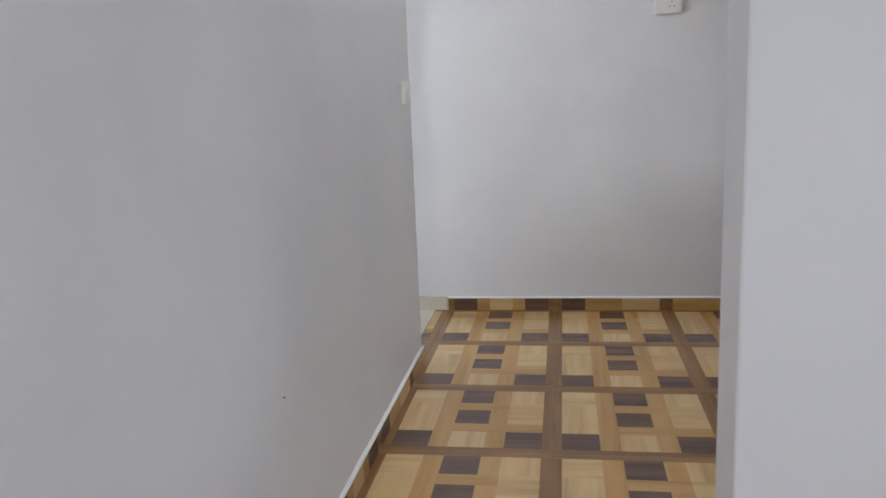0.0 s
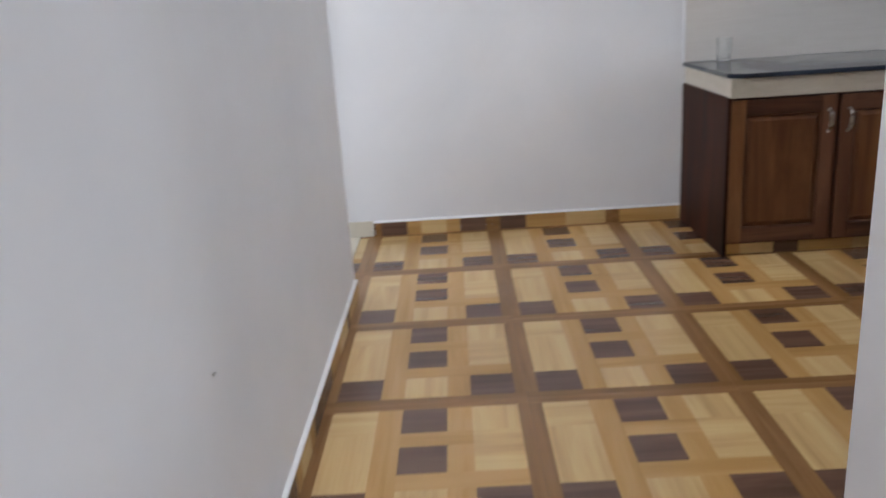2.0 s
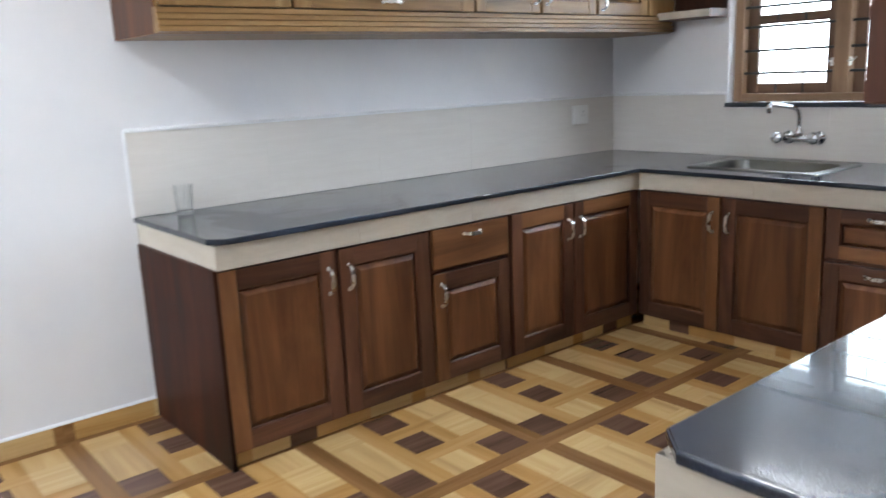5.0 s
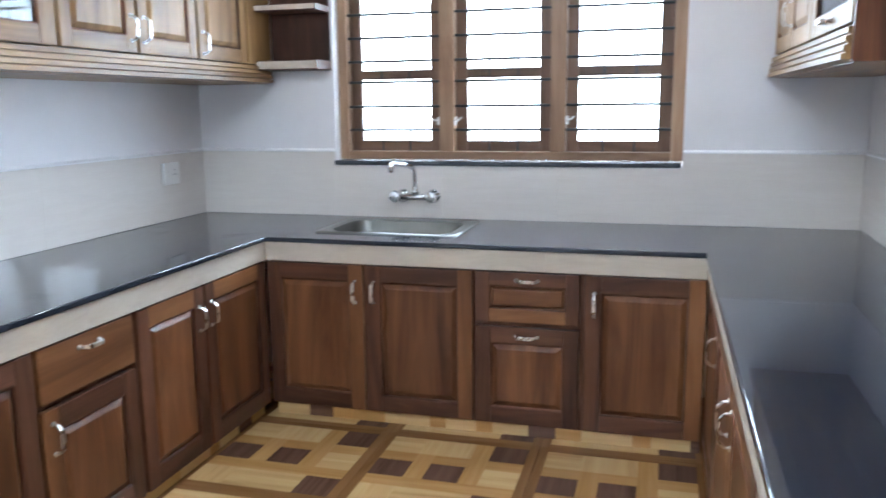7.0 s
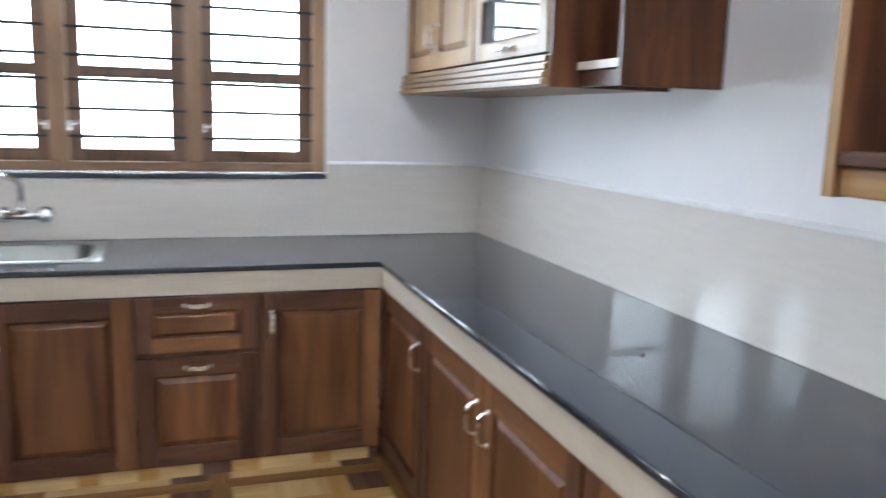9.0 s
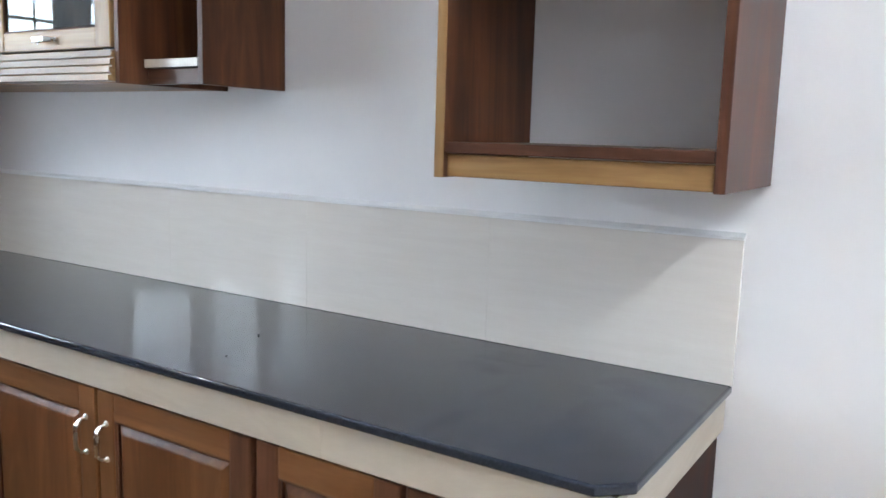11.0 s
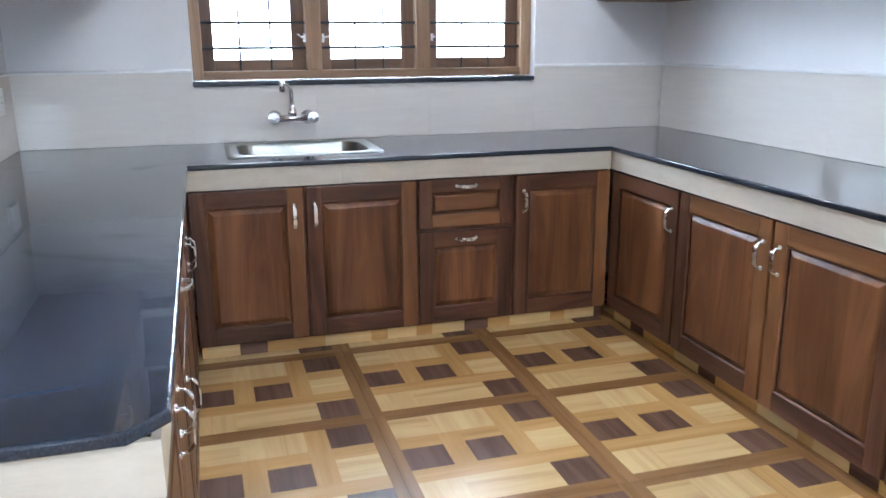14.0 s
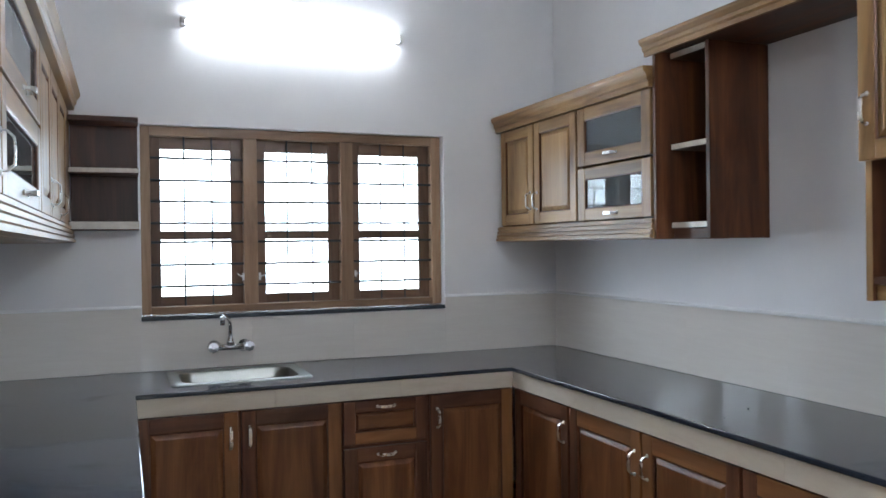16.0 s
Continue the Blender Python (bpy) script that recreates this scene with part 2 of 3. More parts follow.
M["black"] = mottled("black_mark", (0.01, 0.01, 0.01), (0.03, 0.03, 0.03), 40, 0.6, 0.0, 60)

# ---- mesh helpers ----
def box(x0, x1, y0, y1, z0, z1, bev=0.0, bm=None):
    own = bm is None
    bm = bm or bmesh.new()
    v = [bm.verts.new(p) for p in ((x0, y0, z0), (x1, y0, z0), (x1, y1, z0), (x0, y1, z0), (x0, y0, z1), (x1, y0, z1), (x1, y1, z1), (x0, y1, z1))]
    for q in ((0, 3, 2, 1), (4, 5, 6, 7), (0, 1, 5, 4), (1, 2, 6, 5), (2, 3, 7, 6), (3, 0, 4, 7)):
        bm.faces.new([v[i] for i in q])
    if bev and own:
        bmesh.ops.bevel(bm, geom=bm.edges[:], offset=bev, segments=2, profile=0.6, affect="EDGES")
    return bm


def tube(points, r, n=10, flat=1.0, bm=None, caps=True):
    """A round bar along points; flat widens its section."""
    bm = bm or bmesh.new()
    pts = [Vector(p) for p in points]
    rings = []
    ref = None
    for i, p in enumerate(pts):
        d = (pts[min(i + 1, len(pts) - 1)] - pts[max(i - 1, 0)]).normalized()
        if ref is None:
            ref = d.orthogonal().normalized()
        a = (ref - d * ref.dot(d)).normalized()
        ref = a
        c = d.cross(a)
        rad = r[i] if isinstance(r, (list, tuple)) else r
        rings.append([bm.verts.new(p + (a * math.cos(k * math.tau / n) + c * math.sin(k * math.tau / n) * flat) * rad) for k in range(n)])
    for r0, r1 in zip(rings, rings[1:]):
        for k in range(n):
            bm.faces.new((r0[k], r0[(k + 1) % n], r1[(k + 1) % n], r1[k]))
    if caps:
        bm.faces.new(rings[0][::-1])
        bm.faces.new(rings[-1])
    return bm


def lathe(profile, n=20, axis="z", at=(0, 0, 0), bm=None):
    """A turned shape from (radius, height) pairs."""
    bm = bm or bmesh.new()
    def place(rad, h, k):
        a = k * math.tau / n
        c, s = rad * math.cos(a), rad * math.sin(a)
        p = {"z": (c, s, h), "y": (c, h, s), "x": (h, c, s)}[axis]
        return bm.verts.new((p[0] + at[0], p[1] + at[1], p[2] + at[2]))
    rings = [[place(rad, h, k) for k in range(n)] for rad, h in profile]
    for r0, r1 in zip(rings, rings[1:]):
        for k in range(n):
            bm.faces.new((r0[k], r0[(k + 1) % n], r1[(k + 1) % n], r1[k]))
    bm.faces.new(rings[0][::-1])
    bm.faces.new(rings[-1])
    return bm


def loft(rings, close_last=True, bm=None):
    bm = bm or bmesh.new()
    rs = [[bm.verts.new(p) for p in ring] for ring in rings]
    n = len(rs[0])
    for r0, r1 in zip(rs, rs[1:]):
        for k in range(n):
            bm.faces.new((r0[k], r0[(k + 1) % n], r1[(k + 1) % n], r1[k]))
    if close_last:
        bm.faces.new(rs[-1])
    return bm


def extrude_profile(prof, u0, u1, bm=None):
    """A moulding: the (y, z) profile run from u0 to u1."""
    bm = bm or bmesh.new()
    a = [bm.verts.new((u0, y, z)) for y, z in prof]
    b = [bm.verts.new((u1, y, z)) for y, z in prof]
    n = len(prof)
    for k in range(n):
        bm.faces.new((a[k], a[(k + 1) % n], b[(k + 1) % n], b[k]))
    bm.faces.new(a[::-1])
    bm.faces.new(b)
    return bm


def finish(name, bm, material, smooth=False):
    bmesh.ops.recalc_face_normals(bm, faces=bm.faces[:])
    me = bpy.data.meshes.new(name)
    bm.to_mesh(me)
    bm.free()
    for m in material if isinstance(material, (list, tuple)) else [material]:
        me.materials.append(m)
    if smooth:
        for p in me.polygons:
            p.use_smooth = True
    return me


def part(name, bm, material, parent=None, label="", smooth=False):
    ob = new(name, finish(name, bm, material, smooth))
    if parent:
        ob.parent = parent
    return tagged(ob, label)


def thing(name, m=None, label="", category="", group="", kind=""):
    ob = new(name)
    ob.empty_display_size = 0.1
    if m is not None:
        ob.matrix_basis = m
    return tagged(ob, label, category, group, kind)


def solo(name, bm, material, label="", category="", group="", kind="", smooth=False):
    return tagged(new(name, finish(name, bm, material, smooth)), label, category, group, kind)


# ---- the setting ----
W, L, H = 3.13, 4.485, 0.80
TOP = 3.0
T = 0.15
EX, SY = 6.6, 7.4      # far walls of the two rooms beside the kitchen

wl = box(-T, 0, -SY, T, 0, TOP)
solo("wall_west", wl, M["wall"], "white painted plaster wall behind the long counter", "wall", kind="structure")

WX0, WX1, WZ0, WZ1 = 0.748, 2.395, 1.055, 2.052     # window opening
bm = box(0, WX0, 0, T, 0, TOP)
# the unseen opening from x 4.45 to 5.95 is added to let light in
box(WX1, 4.45, 0, T, 0, TOP, bm=bm)
box(5.95, EX, 0, T, 0, TOP, bm=bm)
box(4.45, 5.95, 0, T, 0, 0.85, bm=bm)
box(4.45, 5.95, 0, T, 2.15, TOP, bm=bm)
box(WX0, WX1, 0, T, 0, WZ0, bm=bm)
box(WX0, WX1, 0, T, WZ1, TOP, bm=bm)
solo("wall_north", bm, M["wall"], "white painted plaster wall with a window opening and an added unseen one", "wall", kind="structure")

JY = -3.534
bm = box(W, W + T, JY, 0, 0, TOP, 0.006)
box(W, W + T, -L, JY, 2.12, TOP, bm=bm)
solo("wall_east", bm, M["wall"], "white painted plaster wall beside the doorless entrance", "wall", kind="structure")

FX = 0.920
bm = box(FX, EX, -L - T, -L, 0, TOP, 0.006)
box(0, FX, -L - T, -L, 2.12, TOP, bm=bm)
solo("wall_south", bm, M["wall"], "white painted plaster wall ending at an open passage", "wall", kind="structure")

# plain walls that close the rooms beside the kitchen, unseen, with openings added for light
bm = box(EX, EX + T, -L, -3.35, 0, TOP)
box(EX, EX + T, -1.85, T, 0, TOP, bm=bm)
box(EX, EX + T, -3.35, -1.85, 0, 0.85, bm=bm)
box(EX, EX + T, -3.35, -1.85, 2.15, TOP, bm=bm)
solo("wall_east_outer", bm, M["wall"], "plain white outer wall with an opening added for light", "wall", kind="structure")
bm = box(0, 0.85, -SY - T, -SY, 0, TOP)
box(2.35, EX, -SY - T, -SY, 0, TOP, bm=bm)
box(0.85, 2.35, -SY - T, -SY, 0, 0.85, bm=bm)
box(0.85, 2.35, -SY - T, -SY, 2.15, TOP, bm=bm)
solo("wall_south_outer", bm, M["wall"], "plain white outer wall with an opening added for light", "wall", kind="structure")
solo("wall_passage_end", box(3.6, 3.6 + T, -SY, -L - T, 0, TOP), M["wall"], "plain white passage wall", "wall", kind="structure")
solo("ceiling", box(-T, EX + T, -SY - T, T, TOP, TOP + 0.12), M["ceil"], "plain white ceiling", "ceiling", kind="structure")
solo("ground", box(-200, 200, -200, 200, -0.5, -0.35), M["soil"], "bare reddish earth outside the house", "ground", kind="structure")

# ---- worktop ----
CE, BE, RE = 0.706, 0.692, 2.474        # edges of the worktop: west, north and east arms
LY, RY = -2.880, -3.075                 # its two free ends
CH = 0.05
THICK, OV = 0.020, 0.012                # slab thickness, overhang over the tiles
SX0, SX1, SY0, SY1 = 0.90, 1.455, -0.50, -0.13   # cut-out for the sink


def worktop_mesh():
    bm = bmesh.new()
    outer = [(0, 0), (0, LY), (CE - CH, LY), (CE, LY + CH), (CE, -BE), (RE, -BE), (RE, RY + CH), (RE + CH, RY), (W, RY), (W, 0)]
    hole = [(SX0, SY0), (SX1, SY0), (SX1, SY1), (SX0, SY1)]
    edges = []
    for loop in (outer, hole):
        vs = [bm.verts.new((x, y, H)) for x, y in loop]
        edges += [bm.edges.new((a, b)) for a, b in zip(vs, vs[1:] + vs[:1])]
    bmesh.ops.triangle_fill(bm, edges=edges, use_beauty=True)
    rim = [e for e in bm.edges if len(e.link_faces) == 1]
    got = bmesh.ops.extrude_face_region(bm, geom=bm.faces[:])
    for v in got["geom"]:
        if isinstance(v, bmesh.types.BMVert):
            v.co.z = H - THICK
    bmesh.ops.recalc_face_normals(bm, faces=bm.faces[:])
    sharp = [e for e in bm.edges if len(e.link_faces) == 2 and e.calc_face_angle(0) > 1.0 and abs(e.verts[0].co.z - e.verts[1].co.z) < 1e-4]
    bmesh.ops.bevel(bm, geom=sharp, offset=0.005, segments=3, profile=0.5, affect="EDGES")
    return bm


solo("worktop", worktop_mesh(), M["granite"], "polished black granite U-shaped kitchen worktop, faintly smeared", "countertop")

# ---- window ----
win = thing("window_1", pose(0, 0, 0), "three-bay teak window with open iron grille", "window", kind="structure")
FY0, FY1 = 0.055, 0.115
part("window_frame", box(WX0, WX0 + 0.048, FY0, FY1, WZ0 + 0.024, WZ1, 0.004), M["win_v"], win)
part("window_frame", box(WX1 - 0.055, WX1, FY0, FY1, WZ0 + 0.024, WZ1, 0.004), M["win_v"], win)
part("window_frame", box(WX0 + 0.048, WX1 - 0.055, FY0, FY1, WZ1 - 0.05, WZ1, 0.004), M["win_h"], win)
part("window_frame", box(WX0 + 0.048, WX1 - 0.055, FY0, FY1, WZ0 + 0.024, WZ0 + 0.064, 0.004), M["win_h"], win)
MULL = ((1.264, 1.337), (1.797, 1.868))
for a, b in MULL:
    part("mullion", box(a, b, FY0 - 0.002, FY1, WZ0 + 0.064, WZ1 - 0.05, 0.004), M["win_v"], win)
part("window_sill", box(WX0 - 0.004, WX1 - 0.006, -0.022, T + 0.02, WZ0, WZ0 + 0.022, 0.004), M["sill"], win, "dark stone sill")
BAYS = ((WX0 + 0.048, 1.264), (1.337, 1.797), (1.868, WX1 - 0.055))
ZB, ZT = WZ0 + 0.064, WZ1 - 0.05
for i, (a, b) in enumerate(BAYS):
    s = 0.052
    y0, y1 = 0.1165, 0.142
    sash = part("sash", box(a - 0.006, a + s, y0, y1, ZB - 0.006, ZT + 0.006, 0.003), M["sash_v"], win, "dark wooden sash")
    part("stile", box(b - s - 0.008, b + 0.006, y0, y1, ZB - 0.006, ZT + 0.006, 0.003), M["sash_v"], sash)
    part("rail", box(a + s, b - s - 0.008, y0, y1, ZB - 0.006, ZB + 0.05, 0.003), M["sash_h"], sash)
    part("rail", box(a + s, b - s - 0.008, y0, y1, ZT - 0.062, ZT + 0.006, 0.003), M["sash_h"], sash)
    part("rail", box(a + s, b - s - 0.008, y0, y1, 1.466, 1.512, 0.003), M["sash_h"], sash)
    for z0, z1 in ((ZB + 0.05, 1.466), (1.512, ZT - 0.062)):
        p = part("pane", box(a + s, b - s - 0.008, 0.127, 0.131, z0, z1), M["pane"], sash, "clear glass pane")
        p.visible_shadow = False
    for z in (1.222, 1.335, 1.453, 1.552, 1.664, 1.774, 1.890):
        part("grille_bar", tube([(a - 0.004, 0.078, z), (b + 0.004, 0.078, z)], 0.0066, 8), M["iron"], win)
    for f in (0.36, 0.66):
        x = a + (b - a) * f
        part("grille_bar", tube([(x, 0.087, ZB - 0.004), (x, 0.087, ZT + 0.004)], 0.0048, 8), M["iron"], win)
for x, sgn in ((1.258, -1), (1.345, 1), (1.876, 1)):
    lat = part("latch", box(x - 0.006, x + 0.006, 0.05, 0.056, 1.245, 1.285, 0.002), M["satin"], win, "small metal latch")
    part("lever", tube([(x, 0.05, 1.268), (x, 0.032, 1.268), (x + sgn * 0.022, 0.030, 1.272), (x + sgn * 0.034, 0.034, 1.284)], 0.0045, 8), M["satin"], lat)

# ---- cabinets ----
WEST = pose(0, 0, 0, 0, 0, 90)          # local x runs along the wall, the front looks to -y
NORTH = pose(0, 0, 0)
EAST = pose(W, 0, 0, 0, 0, -90)


def handle(parent, u, y, z, length, upright, fat=1.0):
    """A bow handle on the plane y, centred at u, z."""
    h = length / 2
    prof = [(-h, 0.0), (-h, -0.016), (-h + 0.014, -0.030), (0, -0.032), (h - 0.014, -0.030), (h, -0.016), (h, 0.0)]
    pts = [(u, y + d, z + s) if upright else (u + s, y + d, z) for s, d in prof]
    bm = bmesh.new()
    w, t = 0.0072, 0.0042
    off = [(w, 0), (w, t), (-w, t), (-w, 0)]
    rings = []
    for (px, py, pz), (sv, d) in zip(pts, prof):
        k = 1.0 if abs(sv) < h else 0.6
        lean = t * 0.8 * (1 if sv < 0 else -1) if abs(sv) > h - 0.02 else 0.0
        rings.append([(px + o * k, py + q, pz + lean * (q > 0)) if upright else (px + lean * (q > 0), py + q, pz + o * k) for o, q in off])
    rs = [[bm.verts.new(p) for p in ring] for ring in rings]
    for r0, r1 in zip(rs, rs[1:]):
        for k in range(4):
            bm.faces.new((r0[k], r0[(k + 1) % 4], r1[(k + 1) % 4], r1[k]))
    bm.faces.new(rs[0][::-1])
    bm.faces.new(rs[-1])
    bmesh.ops.recalc_face_normals(bm, faces=bm.faces[:])
    bmesh.ops.bevel(bm, geom=bm.edges[:], offset=0.0011, segments=1, affect="EDGES")
    for s in (-h, h):
        c = (u, y, z + s) if upright else (u + s, y, z)
        lathe([(0.0075, 0.0), (0.0075, -0.003), (0.005, -0.005)], 10, "y", c, bm)
    part("handle", bm, M["satin"], parent, "bright metal bow handle")


def raised_panel(u0, u1, z0, z1, y, lift=0.011):
    slope = 0.017 if z1 - z0 > 0.15 else 0.008
    def ring(i, yy):
        return [(u0 + i, yy, z0 + i), (u1 - i, yy, z0 + i), (u1 - i, yy, z1 - i), (u0 + i, yy, z1 - i)]
    return loft([ring(-0.006, y + 0.012), ring(-0.006, y), ring(0.007, y), ring(0.007 + slope * 0.2, y - 0.003), ring(0.007 + slope, y - lift), ring(0.011 + slope, y - lift - 0.0015)])


def door(cab, u0, u1, z0, z1, y, key, sw=0.062, rw=0.068, glass=None, hside=None, hz=None, name="door", flat=False, gold="", inner=None):
    """A framed door whose front lies at y; hside gives the handle: 'l', 'r' upright or 'c' level. gold names the boards of paler wood: l, r, t, b."""
    th, bv = 0.022, 0.004
    v, h = M[key + "_v"], M[key + "_h"]
    inner = inner or ("panel" if key == "base" else key)
    pick = lambda side, m, axis: M["gold_" + axis] if side in gold else m
    d = part(name, box(u0, u0 + sw, y, y + th, z0, z1, bv), pick("l", v, "v"), cab)
    part("stile", box(u1 - sw, u1, y, y + th, z0, z1, bv), pick("r", v, "v"), d)
    part("rail", box(u0 + sw - 0.001, u1 - sw + 0.001, y + 0.0006, y + th, z0, z0 + rw, bv), pick("b", h, "h"), d)
    part("rail", box(u0 + sw - 0.001, u1 - sw + 0.001, y + 0.0006, y + th, z1 - rw, z1, bv), pick("t", h, "h"), d)
    a, b, c, e = u0 + sw, u1 - sw, z0 + rw, z1 - rw
    if glass:
        part("pane", box(a, b, y + 0.010, y + 0.014, c, e), M["cab_glass"], d, "dark glass pane")
    else:
        part("panel", raised_panel(a, b, c, e, y + 0.014), M[inner + ("_h" if flat else "_v")], d)
    # moulding bead inside the frame
    bead = bmesh.new()
    for p in (((a, c), (b, c)), ((b, c), (b, e)), ((b, e), (a, e)), ((a, e), (a, c))):
        tube([(p[0][0], y + 0.007, p[0][1]), (p[1][0], y + 0.007, p[1][1])], 0.0055, 6, 1.0, bead)
    part("bead", bead, M["rack_v"] if key == "upper" else v, d)
    if hside == "l":
        handle(d, u0 + sw * 0.55, y, hz, 0.09, True)
    elif hside == "r":
        handle(d, u1 - sw * 0.55, y, hz, 0.09, True)
    elif hside == "c":
        handle(d, (u0 + u1) / 2, y, hz, 0.085, False)
    return d


def drawer(cab, u0, u1, z0, z1, y, key, framed=True, hz=None, gold=""):
    if framed:
        return door(cab, u0, u1, z0, z1, y, key, 0.055, 0.055, hside="c", hz=hz, name="drawer", flat=True, gold=gold)
    d = part("drawer", box(u0, u1, y, y + 0.022, z0, z1, 0.005), M["gold_h"], cab)
    handle(d, (u0 + u1) / 2, y, hz, 0.085, False)
    return d


KICK, DTOP = 0.064, 0.692
def base_unit(m, u0, u1, front, label, end=None):
    """A floor cabinet carcass from u0 to u1 with its doors' plane at front."""
    cab = thing("base_cabinet", m, label, "cabinet", "base cabinets")
    f = front + 0.024
    part("body", box(u0, u1, f, -0.02, KICK - 0.01, H - 0.103, 0.002), M["base_v"], cab)
    plinth = part("plinth", box(u0, u1, f + 0.024, -0.02, 0.0, KICK - 0.012), M["floor_grout"], cab, "tiled plinth")
    u, k = u0, round(u0 * 10)
    while u < u1 - 0.004:
        w, key = ((0.20, "light_x"), (0.07, "orange_x"), (0.15, "light_x"), (0.11, "dark_x"), (0.24, "orange_x"))[k % 5]
        b = min(u + w, u1)
        part("tile", box(u + 0.0004, b - 0.0004, f + 0.015, f + 0.0235, 0.0006, KICK - 0.012), M[key], plinth)
        u, k = b, k + 1
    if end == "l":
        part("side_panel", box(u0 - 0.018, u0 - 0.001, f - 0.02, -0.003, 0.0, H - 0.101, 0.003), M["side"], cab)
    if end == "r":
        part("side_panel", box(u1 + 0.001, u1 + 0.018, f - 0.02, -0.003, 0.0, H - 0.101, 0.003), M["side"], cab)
    return cab


WF, NF, EF = -0.688, -0.674, -(W - 2.492)
# west arm
c = base_unit(WEST, -2.862, -1.990, WF, "dark varnished teak floor cabinet with two panelled doors", "l")
door(c, -2.866, -2.424, KICK, DTOP, WF, "base", hside="r", hz=0.585, gold="l")
door(c, -2.408, -1.998, KICK, DTOP, WF, "base", hside="l", hz=0.585)
c = base_unit(WEST, -1.990, -1.558, WF, "dark teak floor cabinet with a plain drawer over a door")
drawer(c, -1.980, -1.568, 0.530, DTOP, WF, "base", False, hz=0.655)
door(c, -1.980, -1.568, KICK, 0.512, WF, "base", hside="l", hz=0.425, gold="l")
c = base_unit(WEST, -1.558, -0.670, WF, "dark varnished teak floor cabinet with two panelled doors in the corner")
door(c, -1.546, -1.156, KICK, DTOP, WF, "base", hside="r", hz=0.575, gold="t")
door(c, -1.144, -0.674, KICK, DTOP, WF, "base", hside="l", hz=0.575, gold="t")
# north arm
c = base_unit(NORTH, 0.700, 1.600, NF, "dark teak floor cabinet with two panelled doors under the sink")
door(c, 0.694, 1.128, KICK, DTOP, NF, "base", hside="r", hz=0.578, gold="r")
door(c, 1.142, 1.596, KICK, DTOP, NF, "base", hside="l", hz=0.578, gold="r")
c = base_unit(NORTH, 1.600, 2.034, NF, "dark teak floor cabinet with a drawer over a pull-out front")
drawer(c, 1.608, 2.022, 0.488, DTOP, NF, "base", True, hz=0.661, gold="b")
door(c, 1.608, 2.022, KICK, 0.470, NF, "base", hside="c", hz=0.434)
c = base_unit(NORTH, 2.034, 2.490, NF, "dark teak floor cabinet with one panelled door")
door(c, 2.042, 2.486, KICK, DTOP, NF, "base", hside="l", hz=0.578, gold="r")
# east arm
c = base_unit(EAST, 0.690, 1.208, EF, "reddish teak corner floor cabinet with one panelled door")
door(c, 0.684, 1.202, KICK, DTOP, EF, "base", hside="r", hz=0.572)
c = base_unit(EAST, 1.208, 2.276, EF, "reddish teak floor cabinet with two wide panelled doors")
door(c, 1.218, 1.738, KICK, DTOP, EF, "base", hside="r", hz=0.568, gold="tr")
door(c, 1.752, 2.270, KICK, DTOP, EF, "base", hside="l", hz=0.568, gold="tl")
c = base_unit(EAST, 2.276, 3.036, EF, "reddish teak floor cabinet at the free end of the counter", "r")
door(c, 2.286, 2.652, KICK, DTOP, EF, "base", hside="r", hz=0.568, gold="t")
door(c, 2.664, 3.030, KICK, DTOP, EF, "base", hside="l", hz=0.568)

# cream tile fascia under the worktop
fas = thing("fascia_tiles", NORTH, "cream stone-look tile band under the worktop", "tile band", kind="structure")
FZ0, FZ1 = H - 0.1005, H - THICK - 0.0005


def fascia_run(x0, y0, x1, y1, nx, ny):
    """Tiles from one point to another, 12 mm thick, facing (nx, ny)."""
    ln = math.hypot(x1 - x0, y1 - y0)
    k = max(1, round(ln / 0.62))
    for i in range(k):
        a, b = i / k, (i + 1) / k
        g = 0.0003 / ln
        xa, ya, xb, yb = x0 + (x1 - x0) * (a + g), y0 + (y1 - y0) * (a + g), x0 + (x1 - x0) * (b - g), y0 + (y1 - y0) * (b - g)
        xs, ys = sorted((xa, xb, xa - nx * 0.012, xb - nx * 0.012)), sorted((ya, yb, ya - ny * 0.012, yb - ny * 0.012))
        part("tile", box(xs[0], xs[-1], ys[0], ys[-1], FZ0, FZ1, 0.0004), M["fascia"], fas)


fascia_run(CE - OV, LY + 0.012, CE - OV, -BE + OV, 1, 0)
fascia_run(0.003, LY + 0.010, CE - OV, LY + 0.010, 0, -1)
fascia_run(CE - OV, -BE + OV, RE + OV, -BE + OV, 0, -1)
fascia_run(RE + OV, -BE + OV, RE + OV, RY + 0.012, -1, 0)
fascia_run(RE + OV, RY + 0.010, W - 0.003, RY + 0.010, 0, -1)

# backsplash tiles on the three walls
spl = thing("backsplash", NORTH, "cream stone-look wall tiles above the worktop", "wall tiles", kind="structure")
PZ = 1.118


def splash_run(m, u0, u1, z1=PZ, skip=None):
    k = max(1, round((u1 - u0) / 0.6))
    for i in range(k):
        a, b = u0 + (u1 - u0) * i / k + 0.0002, u0 + (u1 - u0) * (i + 1) / k - 0.0002
        pb = part("tile", box(a, b, -0.008, -0.0005, H + 0.001, z1, 0.0003), M["splash"], spl)
        pb.matrix_basis = m


